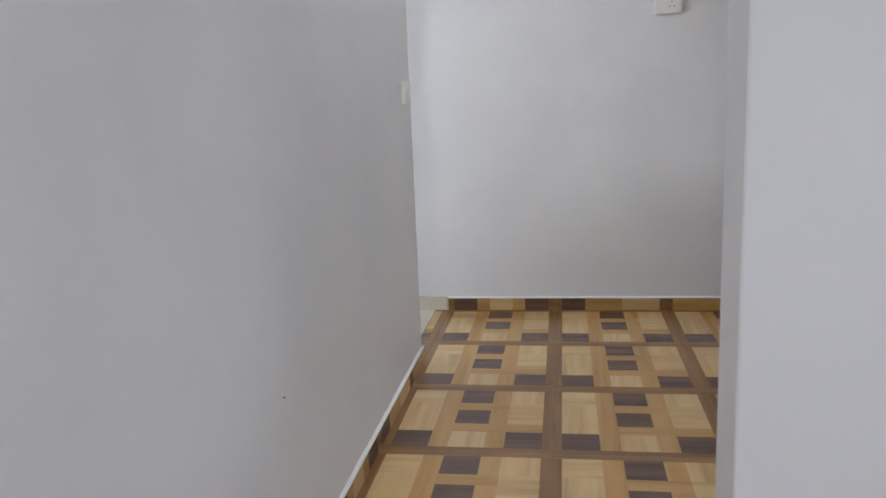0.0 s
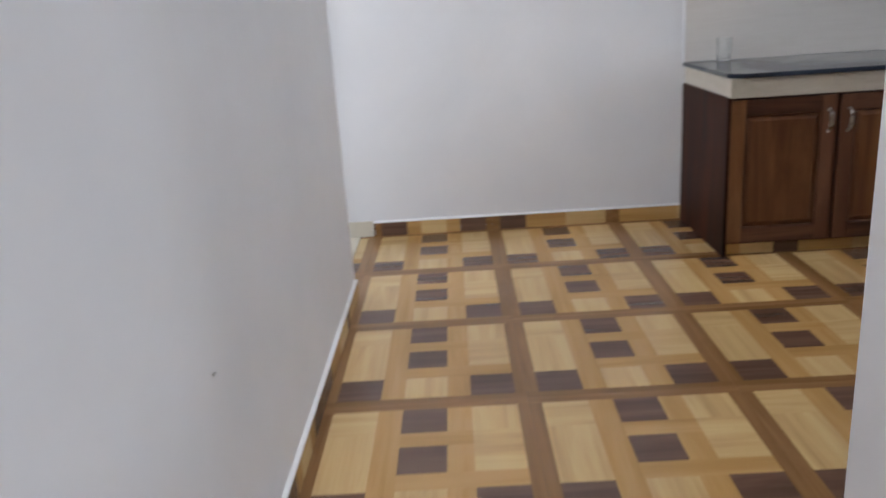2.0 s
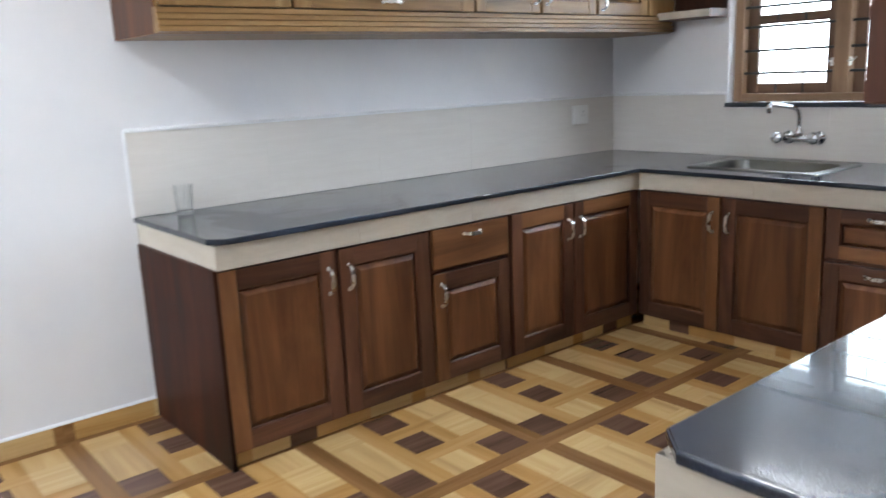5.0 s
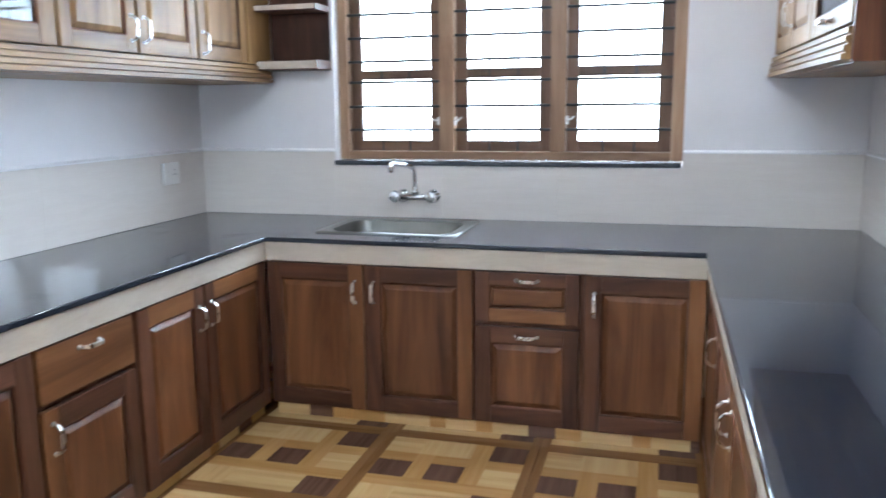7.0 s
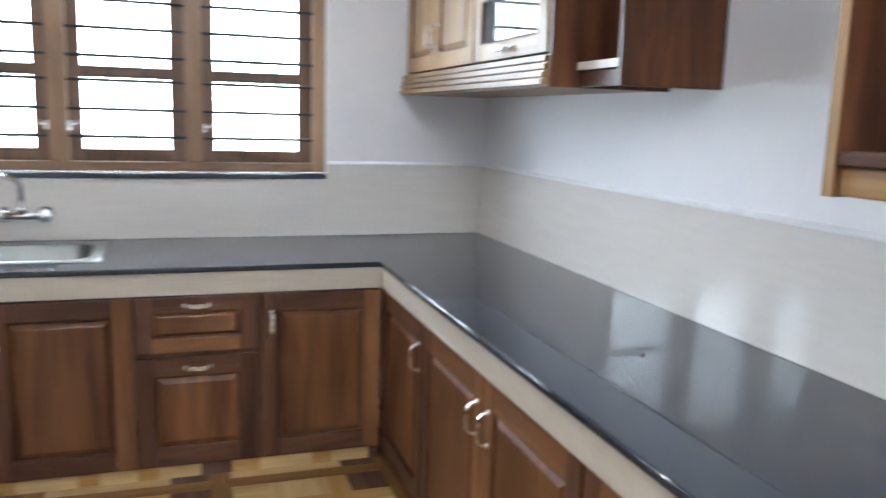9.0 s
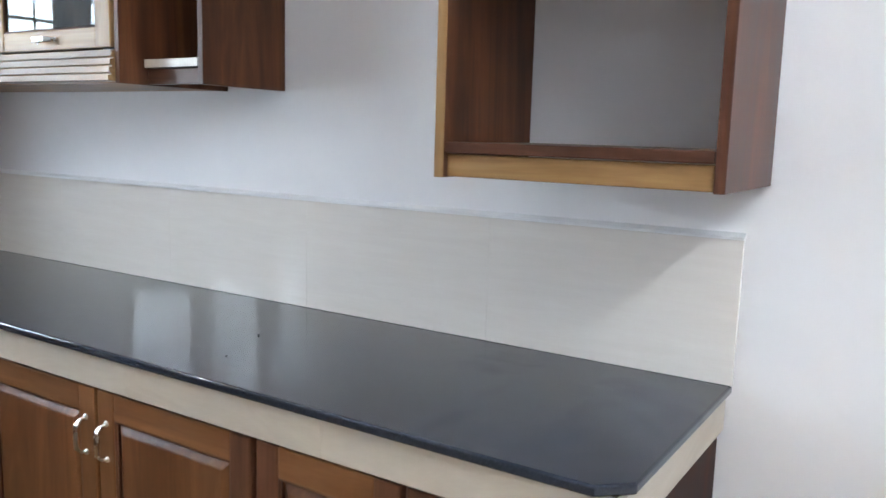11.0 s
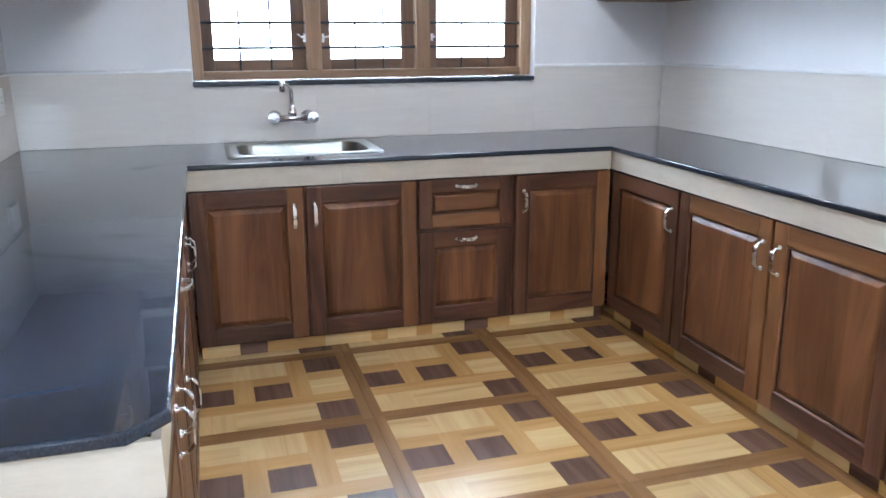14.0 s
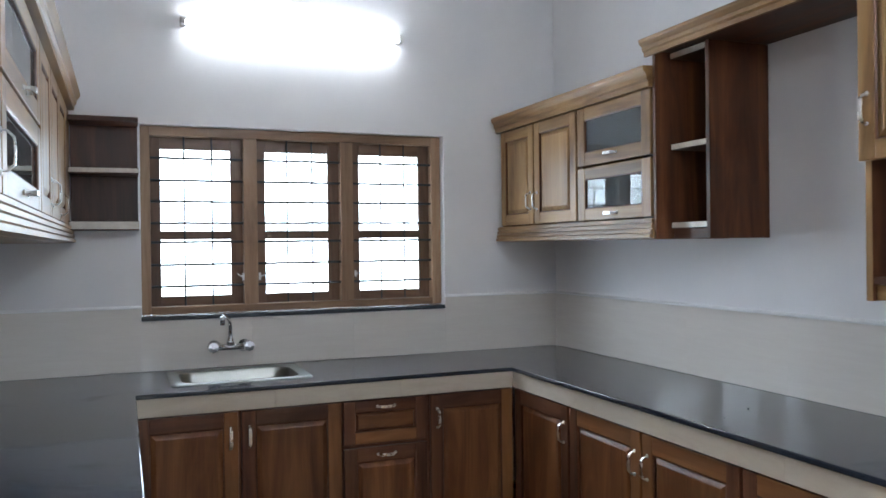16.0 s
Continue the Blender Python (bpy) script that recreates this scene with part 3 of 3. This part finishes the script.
splash_run(WEST, LY + 0.006, -0.010)
splash_run(NORTH, 0.002, WX0 - 0.006)
splash_run(NORTH, WX0 - 0.006, WX1 - 0.002, WZ0 - 0.003)
splash_run(NORTH, WX1 - 0.002, W - 0.002)
splash_run(EAST, 0.010, -RY + 0.002)
edge = thing("trim", NORTH, "white plaster edge over the wall tiles", "trim", kind="structure")
for m, u0, u1 in ((WEST, LY, -0.012), (NORTH, 0.0, WX0 - 0.005), (NORTH, WX1, W), (EAST, 0.012, -RY + 0.004)):
    e = part("plaster_edge", extrude_profile([(0, PZ + 0.001), (-0.015, PZ + 0.001), (-0.015, PZ + 0.007), (0, PZ + 0.016)], u0, u1), M["plaster_edge"], edge)
    e.matrix_basis = m
e = part("plaster_edge", box(LY - 0.003, LY + 0.005, -0.010, 0, H, PZ + 0.008), M["plaster_edge"], edge)
e.matrix_basis = WEST

# ---- wall cabinets ----
def fluted(y, z0, z1, back):
    """Profile of the grooved bottom band."""
    zs = [z0 + (z1 - z0) * k / 4 for k in range(5)]
    prof = [(back, z0)]
    for i in range(4):
        a, b = zs[i], zs[i + 1]
        out = y + 0.004 * i
        prof += [(out, a + 0.003), (out, b - 0.005), (out + 0.010, b - 0.0045), (out + 0.010, b - 0.0005)]
    return prof + [(back, z1)]


def cornice(y, z0, z1, back):
    h = z1 - z0
    return [(back, z0), (y + 0.028, z0), (y + 0.026, z0 + h * 0.25), (y + 0.018, z0 + h * 0.35), (y + 0.016, z0 + h * 0.55),
            (y + 0.004, z0 + h * 0.72), (y, z0 + h * 0.80), (y, z0 + h * 0.97), (back, z1)]


def wall_unit(m, u0, u1, front, z0, z1, label):
    cab = thing("wall_cabinet", m, label, "cabinet", "wall cabinets")
    t = 0.018
    f = front + 0.023
    body = part("body", box(u0, u0 + t, f, -0.003, z0, z1, 0.002), M["upper_v"], cab)
    part("side", box(u1 - t, u1, f, -0.003, z0, z1, 0.002), M["upper_v"], body)
    part("base_board", box(u0 + t, u1 - t, f, -0.003, z0, z0 + t), M["upper_h"], body)
    part("top_board", box(u0 + t, u1 - t, f, -0.003, z1 - t, z1), M["upper_h"], body)
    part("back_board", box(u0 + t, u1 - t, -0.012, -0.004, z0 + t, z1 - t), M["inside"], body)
    return cab


WEST_UP = pose(0, 0, 0.008, 0, 0, 90)
UF = -0.425
UZ0, UZ1 = 1.452, 2.105
D0, D1 = 1.532, 2.088
c = wall_unit(WEST_UP, -2.862, -2.366, UF, UZ0, UZ1, "golden teak wall cabinet with one panelled door")
door(c, -2.856, -2.372, D0, D1, UF, "upper", 0.058, 0.06, hside="r", hz=1.62)
c = wall_unit(WEST_UP, -2.364, -1.474, UF, UZ0, UZ1, "golden teak wall cabinet with two glazed lift-up flaps")
door(c, -2.358, -1.480, D0, 1.795, UF, "upper", 0.075, 0.062, glass=True, hside="c", hz=1.562, name="flap")
door(c, -2.358, -1.480, 1.806, D1, UF, "upper", 0.075, 0.062, glass=True, hside="c", hz=1.836, name="flap")
c = wall_unit(WEST_UP, -1.472, -0.662, UF, UZ0, UZ1, "golden teak wall cabinet with two panelled doors")
door(c, -1.466, -1.068, D0, D1, UF, "upper", 0.058, 0.06, hside="r", hz=1.62)
door(c, -1.056, -0.668, D0, D1, UF, "upper", 0.058, 0.06, hside="l", hz=1.62)
c = wall_unit(WEST_UP, -0.660, -0.010, UF, UZ0, UZ1, "golden teak corner wall cabinet with one panelled door")
door(c, -0.654, -0.250, D0, D1, UF, "upper", 0.058, 0.06, hside="l", hz=1.60)
part("filler", box(-0.240, -0.012, UF + 0.001, UF + 0.021, D0, D1, 0.003), M["upper_v"], c)
c = thing("cabinet_moulding", WEST_UP, "golden teak grooved moulding along the wall cabinets", "moulding")
part("bottom_band", extrude_profile(fluted(-0.452, 1.445, 1.527, UF + 0.022), -2.872, -0.055), M["upper_h"], c)
part("cornice", extrude_profile(cornice(-0.478, 2.092, 2.178, UF + 0.024), -2.880, -0.012), M["upper_h"], c)
part("end_cap", box(-2.868, -2.8635, UF + 0.022, -0.004, 1.445, 2.10), M["rack_v"], c)
part("underside", box(-2.862, -0.012, UF + 0.024, -0.004, 1.444, 1.4515), M["upper_h"], c)

# small open shelf beside the window
c = thing("open_shelf", NORTH, "small dark wooden open corner shelf beside the window", "shelf")
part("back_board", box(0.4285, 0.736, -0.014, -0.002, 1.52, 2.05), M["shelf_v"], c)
for z0, z1 in ((1.512, 1.556), (1.782, 1.812), (2.030, 2.056)):
    part("shelf_board", box(0.4280, 0.738, -0.170, -0.003, z0, z1, 0.003), M["shelf_h"], c)
    part("lipping", box(0.4285, 0.736, -0.1735, -0.1705, z0 + 0.004, z1 - 0.004, 0.001), M["lip"] if z0 < 2.0 else M["shelf_h"], c)

# east wall cabinets
EAST_UP = pose(W, -0.018, 0.018, 0, 0, -90)
EFW = -(W - 2.742)
c = wall_unit(EAST_UP, 0.002, 0.875, EFW, 1.425, 2.105, "golden teak wall cabinet with two panelled doors")
door(c, 0.030, 0.424, 1.512, 2.058, EFW, "upper", 0.058, 0.06, hside="r", hz=1.640)
door(c, 0.434, 0.868, 1.512, 2.058, EFW, "upper", 0.058, 0.06, hside="l", hz=1.636)
c = wall_unit(EAST_UP, 0.877, 1.482, EFW, 1.425, 2.105, "golden teak wall cabinet with two glazed lift-up flaps")
door(c, 0.882, 1.470, 1.512, 1.766, EFW, "upper", 0.066, 0.056, glass=True, hside="c", hz=1.540, name="flap")
door(c, 0.882, 1.470, 1.778, 2.058, EFW, "upper", 0.066, 0.060, glass=True, hside="c", hz=1.816, name="flap")
c = thing("cabinet_moulding", EAST_UP, "golden teak grooved moulding along the wall cabinets", "moulding")
part("bottom_band", extrude_profile(fluted(EFW - 0.020, 1.420, 1.506, EFW + 0.022), -0.006, 1.484), M["upper_h"], c)
part("cornice", extrude_profile(cornice(EFW - 0.045, 2.060, 2.150, EFW + 0.022), -0.006, 1.484), M["upper_h"], c)
part("underside", box(0.0, 1.480, EFW + 0.024, -0.004, 1.418, 1.4245), M["upper_h"], c)

# tall open rack and the bridge over the hood's place
c = thing("open_rack", EAST_UP, "tall dark brown open wooden rack with two shelves", "shelf")
RD = -(W - 2.822)
part("side_panel", box(1.485, 1.503, EFW + 0.002, -0.004, 1.416, 2.205, 0.002), M["rack_v"], c)
part("side_panel", box(1.722, 1.742, RD, -0.004, 1.416, 2.205, 0.002), M["rack_v"], c)
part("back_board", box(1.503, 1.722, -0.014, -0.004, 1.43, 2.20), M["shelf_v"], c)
for z0, z1 in ((1.462, 1.486), (1.792, 1.816), (2.175, 2.200)):
    s = part("shelf_board", box(1.504, 1.721, RD + 0.004, -0.015, z0, z1, 0.002), M["shelf_h"], c)
    part("lipping", box(1.505, 1.720, RD, RD + 0.0035, z0 + 0.001, z1 - 0.001), M["lip"], s, "pale front edge with its glint painted in")
part("apron", box(1.504, 1.721, RD + 0.012, RD + 0.028, 1.418, 1.460, 0.002), M["base_h"], c)
c = thing("bridge_cornice", EAST_UP, "moulded teak top board bridging the hood gap", "moulding")
part("cornice", extrude_profile(cornice(-(W - 2.70), 2.190, 2.262, -(W - 2.742)), 1.450, 3.110), M["upper_h"], c)
part("board", box(1.487, 3.105, -(W - 2.742), -0.004, 2.207, 2.240, 0.002), M["shelf_h"], c)

# end cabinet: a door above an open bay
c = thing("wall_cabinet", EAST_UP, "golden teak wall cabinet with a door over an open bay", "cabinet", "wall cabinets")
part("side_panel", box(2.526, 2.546, EFW, -0.004, 1.218, 2.205, 0.002), M["rack_v"], c)
part("edge_strip", box(2.525, 2.547, EFW - 0.003, EFW - 0.0005, 1.218, 2.205, 0.001), M["upper_v"], c)
part("side_panel", box(3.082, 3.102, EFW, -0.004, 1.218, 2.205, 0.002), M["shelf_v"], c)
part("shelf_board", box(2.547, 3.081, EFW + 0.002, -0.004, 1.268, 1.290, 0.003), M["base_h"], c)
part("apron", box(2.547, 3.081, EFW + 0.012, EFW + 0.030, 1.220, 1.266, 0.003), M["upper_h"], c)
part("shelf_board", box(2.547, 3.081, EFW + 0.002, -0.004, 1.655, 1.675, 0.003), M["shelf_h"], c)
door(c, 2.520, 3.100, 1.637, 2.195, EFW - 0.026, "upper", 0.058, 0.06, hside="l", hz=1.79)

# ---- sink, tap and small things on the counters ----
def rrect(cx, cy, w, h, r, z, n=6):
    pts = []
    for sx, sy, a0 in ((1, 1, 0), (-1, 1, 90), (-1, -1, 180), (1, -1, 270)):
        for k in range(n + 1):
            a = radians(a0 + 90 * k / n)
            pts.append((cx + sx * (w / 2 - r) + r * math.cos(a), cy + sy * (h / 2 - r) + r * math.sin(a), z))
    return pts


c = thing("sink", NORTH, "stainless steel single-bowl sink set in the worktop", "sink")
cx, cy = 1.177, -0.315
part("rim", loft([rrect(cx, cy, 0.645, 0.460, 0.03, H + 0.0004), rrect(cx, cy, 0.640, 0.455, 0.03, H + 0.005), rrect(cx, cy, 0.590, 0.405, 0.05, H + 0.006),
                  rrect(cx, cy - 0.012, 0.545, 0.350, 0.075, H + 0.004)], False), M["steel"], c, smooth=True)
part("bowl", loft([rrect(cx, cy - 0.012, 0.545, 0.350, 0.075, H + 0.004), rrect(cx, cy - 0.012, 0.532, 0.338, 0.07, H - 0.006), rrect(cx, cy - 0.012, 0.515, 0.322, 0.07, H - 0.15),
                   rrect(cx, cy - 0.012, 0.47, 0.28, 0.07, H - 0.175)]), M["steel"], c, smooth=True)
part("drain", lathe([(0.042, -0.003), (0.042, 0.002), (0.034, 0.003), (0.030, -0.001), (0.006, 0.000)], 20, "z", (cx, cy, H - 0.172)), M["chrome"], c, smooth=True)

c = thing("wall_tap", pose(1.172, 0, 0.908), "chrome wall-mounted two-handle kitchen mixer tap", "tap")
part("body", tube([(-0.092, -0.062, 0), (0.092, -0.062, 0)], 0.016, 14), M["chrome"], c, smooth=True)
for sx in (-0.076, 0.076):
    part("wall_flange", lathe([(0.034, -0.009), (0.032, -0.016), (0.019, -0.022), (0.016, -0.062)], 18, "y", (sx, 0, 0)), M["chrome"], c, smooth=True)
    k = part("knob", lathe([(0.014, -0.066), (0.016, -0.082), (0.028, -0.090), (0.030, -0.106), (0.026, -0.117), (0.008, -0.120)], 8, "y", (sx * 1.18, 0, 0.006)), M["chrome"], c)
part("spout_base", lathe([(0.020, 0.0), (0.020, 0.028), (0.015, 0.034), (0.013, 0.05)], 16, "z", (0, -0.062, 0.008)), M["chrome"], c, smooth=True)
part("spout", tube([(0, -0.062, 0.05), (0, -0.062, 0.105), (-0.003, -0.068, 0.128), (-0.010, -0.088, 0.146), (-0.03, -0.150, 0.160), (-0.052, -0.225, 0.170), (-0.058, -0.243, 0.168)],
                   0.0105, 12), M["chrome"], c, smooth=True)
part("spout_tip", lathe([(0.0125, -0.034), (0.0135, -0.006), (0.013, 0.006), (0.006, 0.009)], 14, "z", (-0.058, -0.243, 0.165)), M["chrome"], c, smooth=True)

bm = loft([[(0.030 * math.cos(a), 0.030 * math.sin(a), 0.0) for a in [k * math.tau / 24 for k in range(24)]][::1],
           *[[(r * math.cos(a), r * math.sin(a), z) for a in [k * math.tau / 24 for k in range(24)]]
             for r, z in ((0.036, 0.112), (0.0345, 0.112), (0.029, 0.012))]])
bmesh.ops.holes_fill(bm, edges=bm.edges[:])
g = solo("drinking_glass", bm, M["tumbler"], "clear empty drinking glass standing on the granite", "glass", smooth=False)
g.matrix_basis = pose(0.075, -2.706, H + 0.0005)


def plate(m, u, z, w, h, label, category, socket=True, toggles=1):
    s = thing("wall_switch" if not socket else "wall_socket", m @ pose(u, 0, z), label, category)
    part("plate", box(-w / 2, w / 2, -0.020, -0.0005, -h / 2, h / 2, 0.004), M["plastic"], s)
    if socket:
        for dx, dz in ((0, 0.018), (-0.012, -0.004), (0.012, -0.004)):
            part("pin_hole", lathe([(0.0045, -0.0205), (0.0045, -0.0212)], 10, "y", (dx + w * 0.12, 0, dz)), M["plastic_grey"], s)
        part("rocker", box(-w * 0.36, -w * 0.16, -0.024, -0.0195, -0.017, 0.017, 0.002), M["plastic"], s)
    for i in range(0 if socket else toggles):
        part("rocker", box(-0.012, 0.012, -0.026, -0.0195, -0.018, 0.018, 0.002), M["plastic"], s)
    return s


wp = 0.009
plate(pose(wp, 0, 0, 0, 0, 90), -0.322, 1.028, 0.125, 0.105, "white plastic socket on the cream wall tiles", "socket")
plate(WEST, -3.245, 1.672, 0.140, 0.085, "white plastic socket high on the painted wall", "socket")
plate(pose(1.075, -L, 0, 0, 0, 180), 0.0, 1.272, 0.130, 0.095, "white plastic switch on the painted wall", "switch", False)

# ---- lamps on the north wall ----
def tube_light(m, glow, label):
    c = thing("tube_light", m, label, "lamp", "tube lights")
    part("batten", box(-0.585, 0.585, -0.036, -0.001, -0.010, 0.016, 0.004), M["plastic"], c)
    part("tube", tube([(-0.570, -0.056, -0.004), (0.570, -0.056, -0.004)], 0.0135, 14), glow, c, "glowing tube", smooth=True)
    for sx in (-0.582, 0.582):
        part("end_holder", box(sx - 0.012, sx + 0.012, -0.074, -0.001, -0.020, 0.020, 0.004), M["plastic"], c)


tube_light(pose(1.541, 0, 2.575), M["tube"], "lit white fluorescent tube on a wall batten")
# an unseen second one, inferred from shadows; its raised glow falls across the counters
tube_light(pose(1.66, -L, 2.530, 0, 0, 180), M["tube_strong"], "lit white fluorescent tube opposite the window")
c = thing("lamp_holder", pose(1.517, 0, 2.800), "white square wall plate with a round lamp holder", "lamp holder")
part("plate", box(-0.085, 0.085, -0.012, -0.001, -0.065, 0.065, 0.004), M["plastic"], c)
part("holder", lathe([(0.048, -0.012), (0.046, -0.030), (0.034, -0.042), (0.028, -0.075), (0.020, -0.076)], 20, "y"), M["cream_plastic"], c, smooth=True)
part("contact", lathe([(0.018, -0.0765), (0.012, -0.078)], 16, "y"), M["satin"], c)
nail = solo("nail", lathe([(0.0012, 0.0), (0.0012, 0.004), (0.0017, 0.005), (0.001, 0.006)], 8, "y", (2.78, -L, 0.558)), M["black"], "small dark nail in the painted wall", "nail")

for x, y, r in ((2.80, -1.98, 0.0035), (2.62, -2.06, 0.0022)):
    solo("crumb", lathe([(r * 0.7, 0.0), (r, r * 0.5), (r * 0.5, r)], 8, "z", (x, y, H + 0.0002)), M["black"], "tiny dark crumb on the granite worktop", "crumb")

# ---- trees outside ----
def tree(x, y, h, spread, seed):
    rnd = random.Random(seed)
    t = thing("tree", pose(x, y, -0.36), "leafy green tree in the yard outside", "tree", "trees outside")
    trunk = tube([(0, 0, 0), (0.05, 0.03, h * 0.2), (-0.04, 0.06, h * 0.42), (0.03, 0, h * 0.7)], [h * 0.035, h * 0.028, h * 0.022, h * 0.010], 9)
    tips = []
    for k in range(9):
        a = k * 2.4 + rnd.random()
        z = h * (0.35 + 0.05 * k)
        e = Vector((math.cos(a) * spread * rnd.uniform(0.5, 0.95), math.sin(a) * spread * rnd.uniform(0.5, 0.95), z + h * rnd.uniform(0.12, 0.28)))
        tube([(0, 0, z), tuple(e * 0.5 + Vector((0, 0, z * 0.55))), tuple(e)], [h * 0.012, h * 0.008, h * 0.003], 6, 1.0, trunk)
        tips.append(e)
    tips.append(Vector((0, 0, h * 0.85)))
    part("trunk", trunk, M["bark"], t)
    verts, faces = [], []
    for tip in tips:
        for j in range(150):
            p = tip + Vector((rnd.gauss(0, 1), rnd.gauss(0, 1), rnd.gauss(0, 0.7))) * spread * 0.24
            d = Vector((rnd.uniform(-1, 1), rnd.uniform(-1, 1), rnd.uniform(-1, 0.4))).normalized()
            s = d.orthogonal().normalized()
            ln, wd = rnd.uniform(0.10, 0.22), rnd.uniform(0.03, 0.06)
            i = len(verts)
            verts += [tuple(p), tuple(p + d * ln * 0.5 + s * wd), tuple(p + d * ln), tuple(p + d * ln * 0.5 - s * wd)]
            faces.append((i, i + 1, i + 2, i + 3))
    me = bpy.data.meshes.new("crown")
    me.from_pydata(verts, [], faces)
    me.materials.append(M["leaf"])
    cr = new("crown", me)
    cr.parent = t


tree(3.6, 7.5, 4.6, 1.5, 3)
tree(-1.2, 9.5, 5.2, 1.7, 5)
tree(6.8, 11.0, 6.0, 2.1, 8)

# ---- floor ----
P = 0.626                    # tile pitch
GX, GY = 0.006, -3.229        # one corner of the tile grid
C1, C2, C3 = 0.2475, 0.1325, 0.240     # outer cells, strips between, middle cells


def tile_mesh(nx0, nx1, ny0, ny1):
    """One printed floor tile, clipped to a part of itself given in shares of its side."""
    bw = 0.0363 / P
    inner = 1 - 2 * bw
    cuts = [0.0, bw]
    for c in (C1, C2, C3, C2, C1):
        cuts.append(cuts[-1] + c * inner)
    cuts[-1] = 1 - bw
    cuts.append(1.0)
    names = ["light_x", "light_y", "orange_x", "orange_y", "dark_x", "dark_y", "band_x", "band_y"]
    # rows run from the far (west) side, columns from south to north
    rows = [["light_y", "orange_x", "dark_y", "orange_x", "light_x"],
            ["light_x", "orange_x", "orange_y", "orange_y", "light_y"],
            ["light_x", "orange_x", "dark_y", "orange_x", "light_y"],
            ["light_x", "orange_x", "orange_y", "orange_y", "orange_y"],
            ["dark_y", "orange_x", "light_x", "orange_x", "dark_y"]]
    bm = bmesh.new()
    def clip(v, lo, hi):
        return min(max(v, lo), hi)
    for i in range(7):
        xa, xb = clip(cuts[i], nx0, nx1), clip(cuts[i + 1], nx0, nx1)
        for j in range(7):
            ya, yb = clip(cuts[j], ny0, ny1), clip(cuts[j + 1], ny0, ny1)
            if xb - xa < 1e-4 or yb - ya < 1e-4:
                continue
            if i in (0, 6):
                key = "band_y"
            elif j in (0, 6):
                key = "band_x"
            else:
                key = rows[i - 1][j - 1]
            f = bm.faces.new([bm.verts.new((p * P, q * P, 0)) for p, q in ((xa, ya), (xb, ya), (xb, yb), (xa, yb))])
            f.material_index = names.index(key)
    bmesh.ops.remove_doubles(bm, verts=bm.verts[:], dist=0.0002)
    rim = [e for e in bm.edges if len(e.link_faces) == 1]
    got = bmesh.ops.extrude_edge_only(bm, edges=rim)
    for v in got["geom"]:
        if isinstance(v, bmesh.types.BMVert):
            v.co.z = -0.006
    me = finish("floor_tile", bm, [M[k] for k in names])
    return me


floor = solo("floor", box(-T, EX, -SY - T, T, -0.12, -0.004), M["floor_grout"], "glossy wood-print parquet floor tiles", "floor", kind="structure")
cache = {}
X0, X1, Y0, Y1 = 0.001, EX - 0.002, -L - 0.075, -0.001
gap = 0.0006
i0, i1 = math.floor((X0 - GX) / P), math.ceil((X1 - GX) / P)
j0, j1 = math.floor((Y0 - GY) / P), math.ceil((Y1 - GY) / P)
for i in range(i0, i1):
    for j in range(j0, j1):
        x, y = GX + i * P, GY + j * P
        nx0, nx1 = max(0, (X0 - x) / P) + gap, min(1, (X1 - x) / P) - gap
        ny0, ny1 = max(0, (Y0 - y) / P) + gap, min(1, (Y1 - y) / P) - gap
        if nx1 - nx0 < 0.01 or ny1 - ny0 < 0.01:
            continue
        key = tuple(round(q, 3) for q in (nx0, nx1, ny0, ny1))
        if key not in cache:
            cache[key] = tile_mesh(nx0, nx1, ny0, ny1)
        ob = new("floor_tile", cache[key])
        ob.parent = floor
        ob.location = (x, y, 0)
pf = thing("passage_floor", pose(0, 0, 0), "cream polished floor tiles in the passage", "floor", kind="structure")
for i in range(6):
    for j in range(5):
        part("floor_tile", box(0.002 + i * 0.6, 0.6 + i * 0.6, Y0 - 0.002 - (j + 1) * 0.6, Y0 - 0.004 - j * 0.6, -0.004, -0.0006, 0.0008), M["cream_floor"], pf)

# tiled skirting
sk = thing("baseboard", pose(0, 0, 0), "skirting cut from the wood-print floor tiles", "baseboard", kind="structure")
BH = 0.071


def skirting(m, u0, u1, flip=False):
    """Cut tiles along a wall; the pattern repeats with the floor."""
    u = u0
    runs = ([("dark_x", 0.137), ("orange_x", 0.073), ("light_x", 0.1334), ("orange_x", 0.073), ("dark_x", 0.137)],
            [("dark_x", 0.137), ("orange_x", 0.208), ("light_x", 0.2084)],
            [("orange_x", 0.300), ("light_x", 0.2534)])
    k = 0
    while u < u1 - 0.002:
        for key, w in [("band_x", 0.0363)] + runs[k % 3] + [("band_x", 0.0363)]:
            b = min(u + w, u1)
            if b - u > 0.002:
                ob = part("skirting_tile", box(u + 0.0002, b - 0.0002, -0.010, -0.0005, 0.0006, BH), M[key], sk)
                ob.matrix_basis = m
            u = b
            if u >= u1 - 0.002:
                break
        k += 1
    t = part("top_edge", extrude_profile([(0, BH + 0.0004), (-0.0115, BH + 0.0004), (-0.010, BH + 0.005), (0, BH + 0.010)], u0, u1), M["plaster_edge"], sk)
    t.matrix_basis = m


skirting(WEST, GY - 2 * P - 0.004, LY + 0.02)
skirting(pose(0, -L, 0, 0, 0, 180), -(GX + 10 * P), -FX)

for k in range(4):
    part("skirting_tile", box(0.0005, 0.010, -L - 0.004 - (k + 1) * 0.6, -L - 0.005 - k * 0.6, 0.0004, 0.082, 0.001), M["cream_floor"], sk, "cream tile skirting")
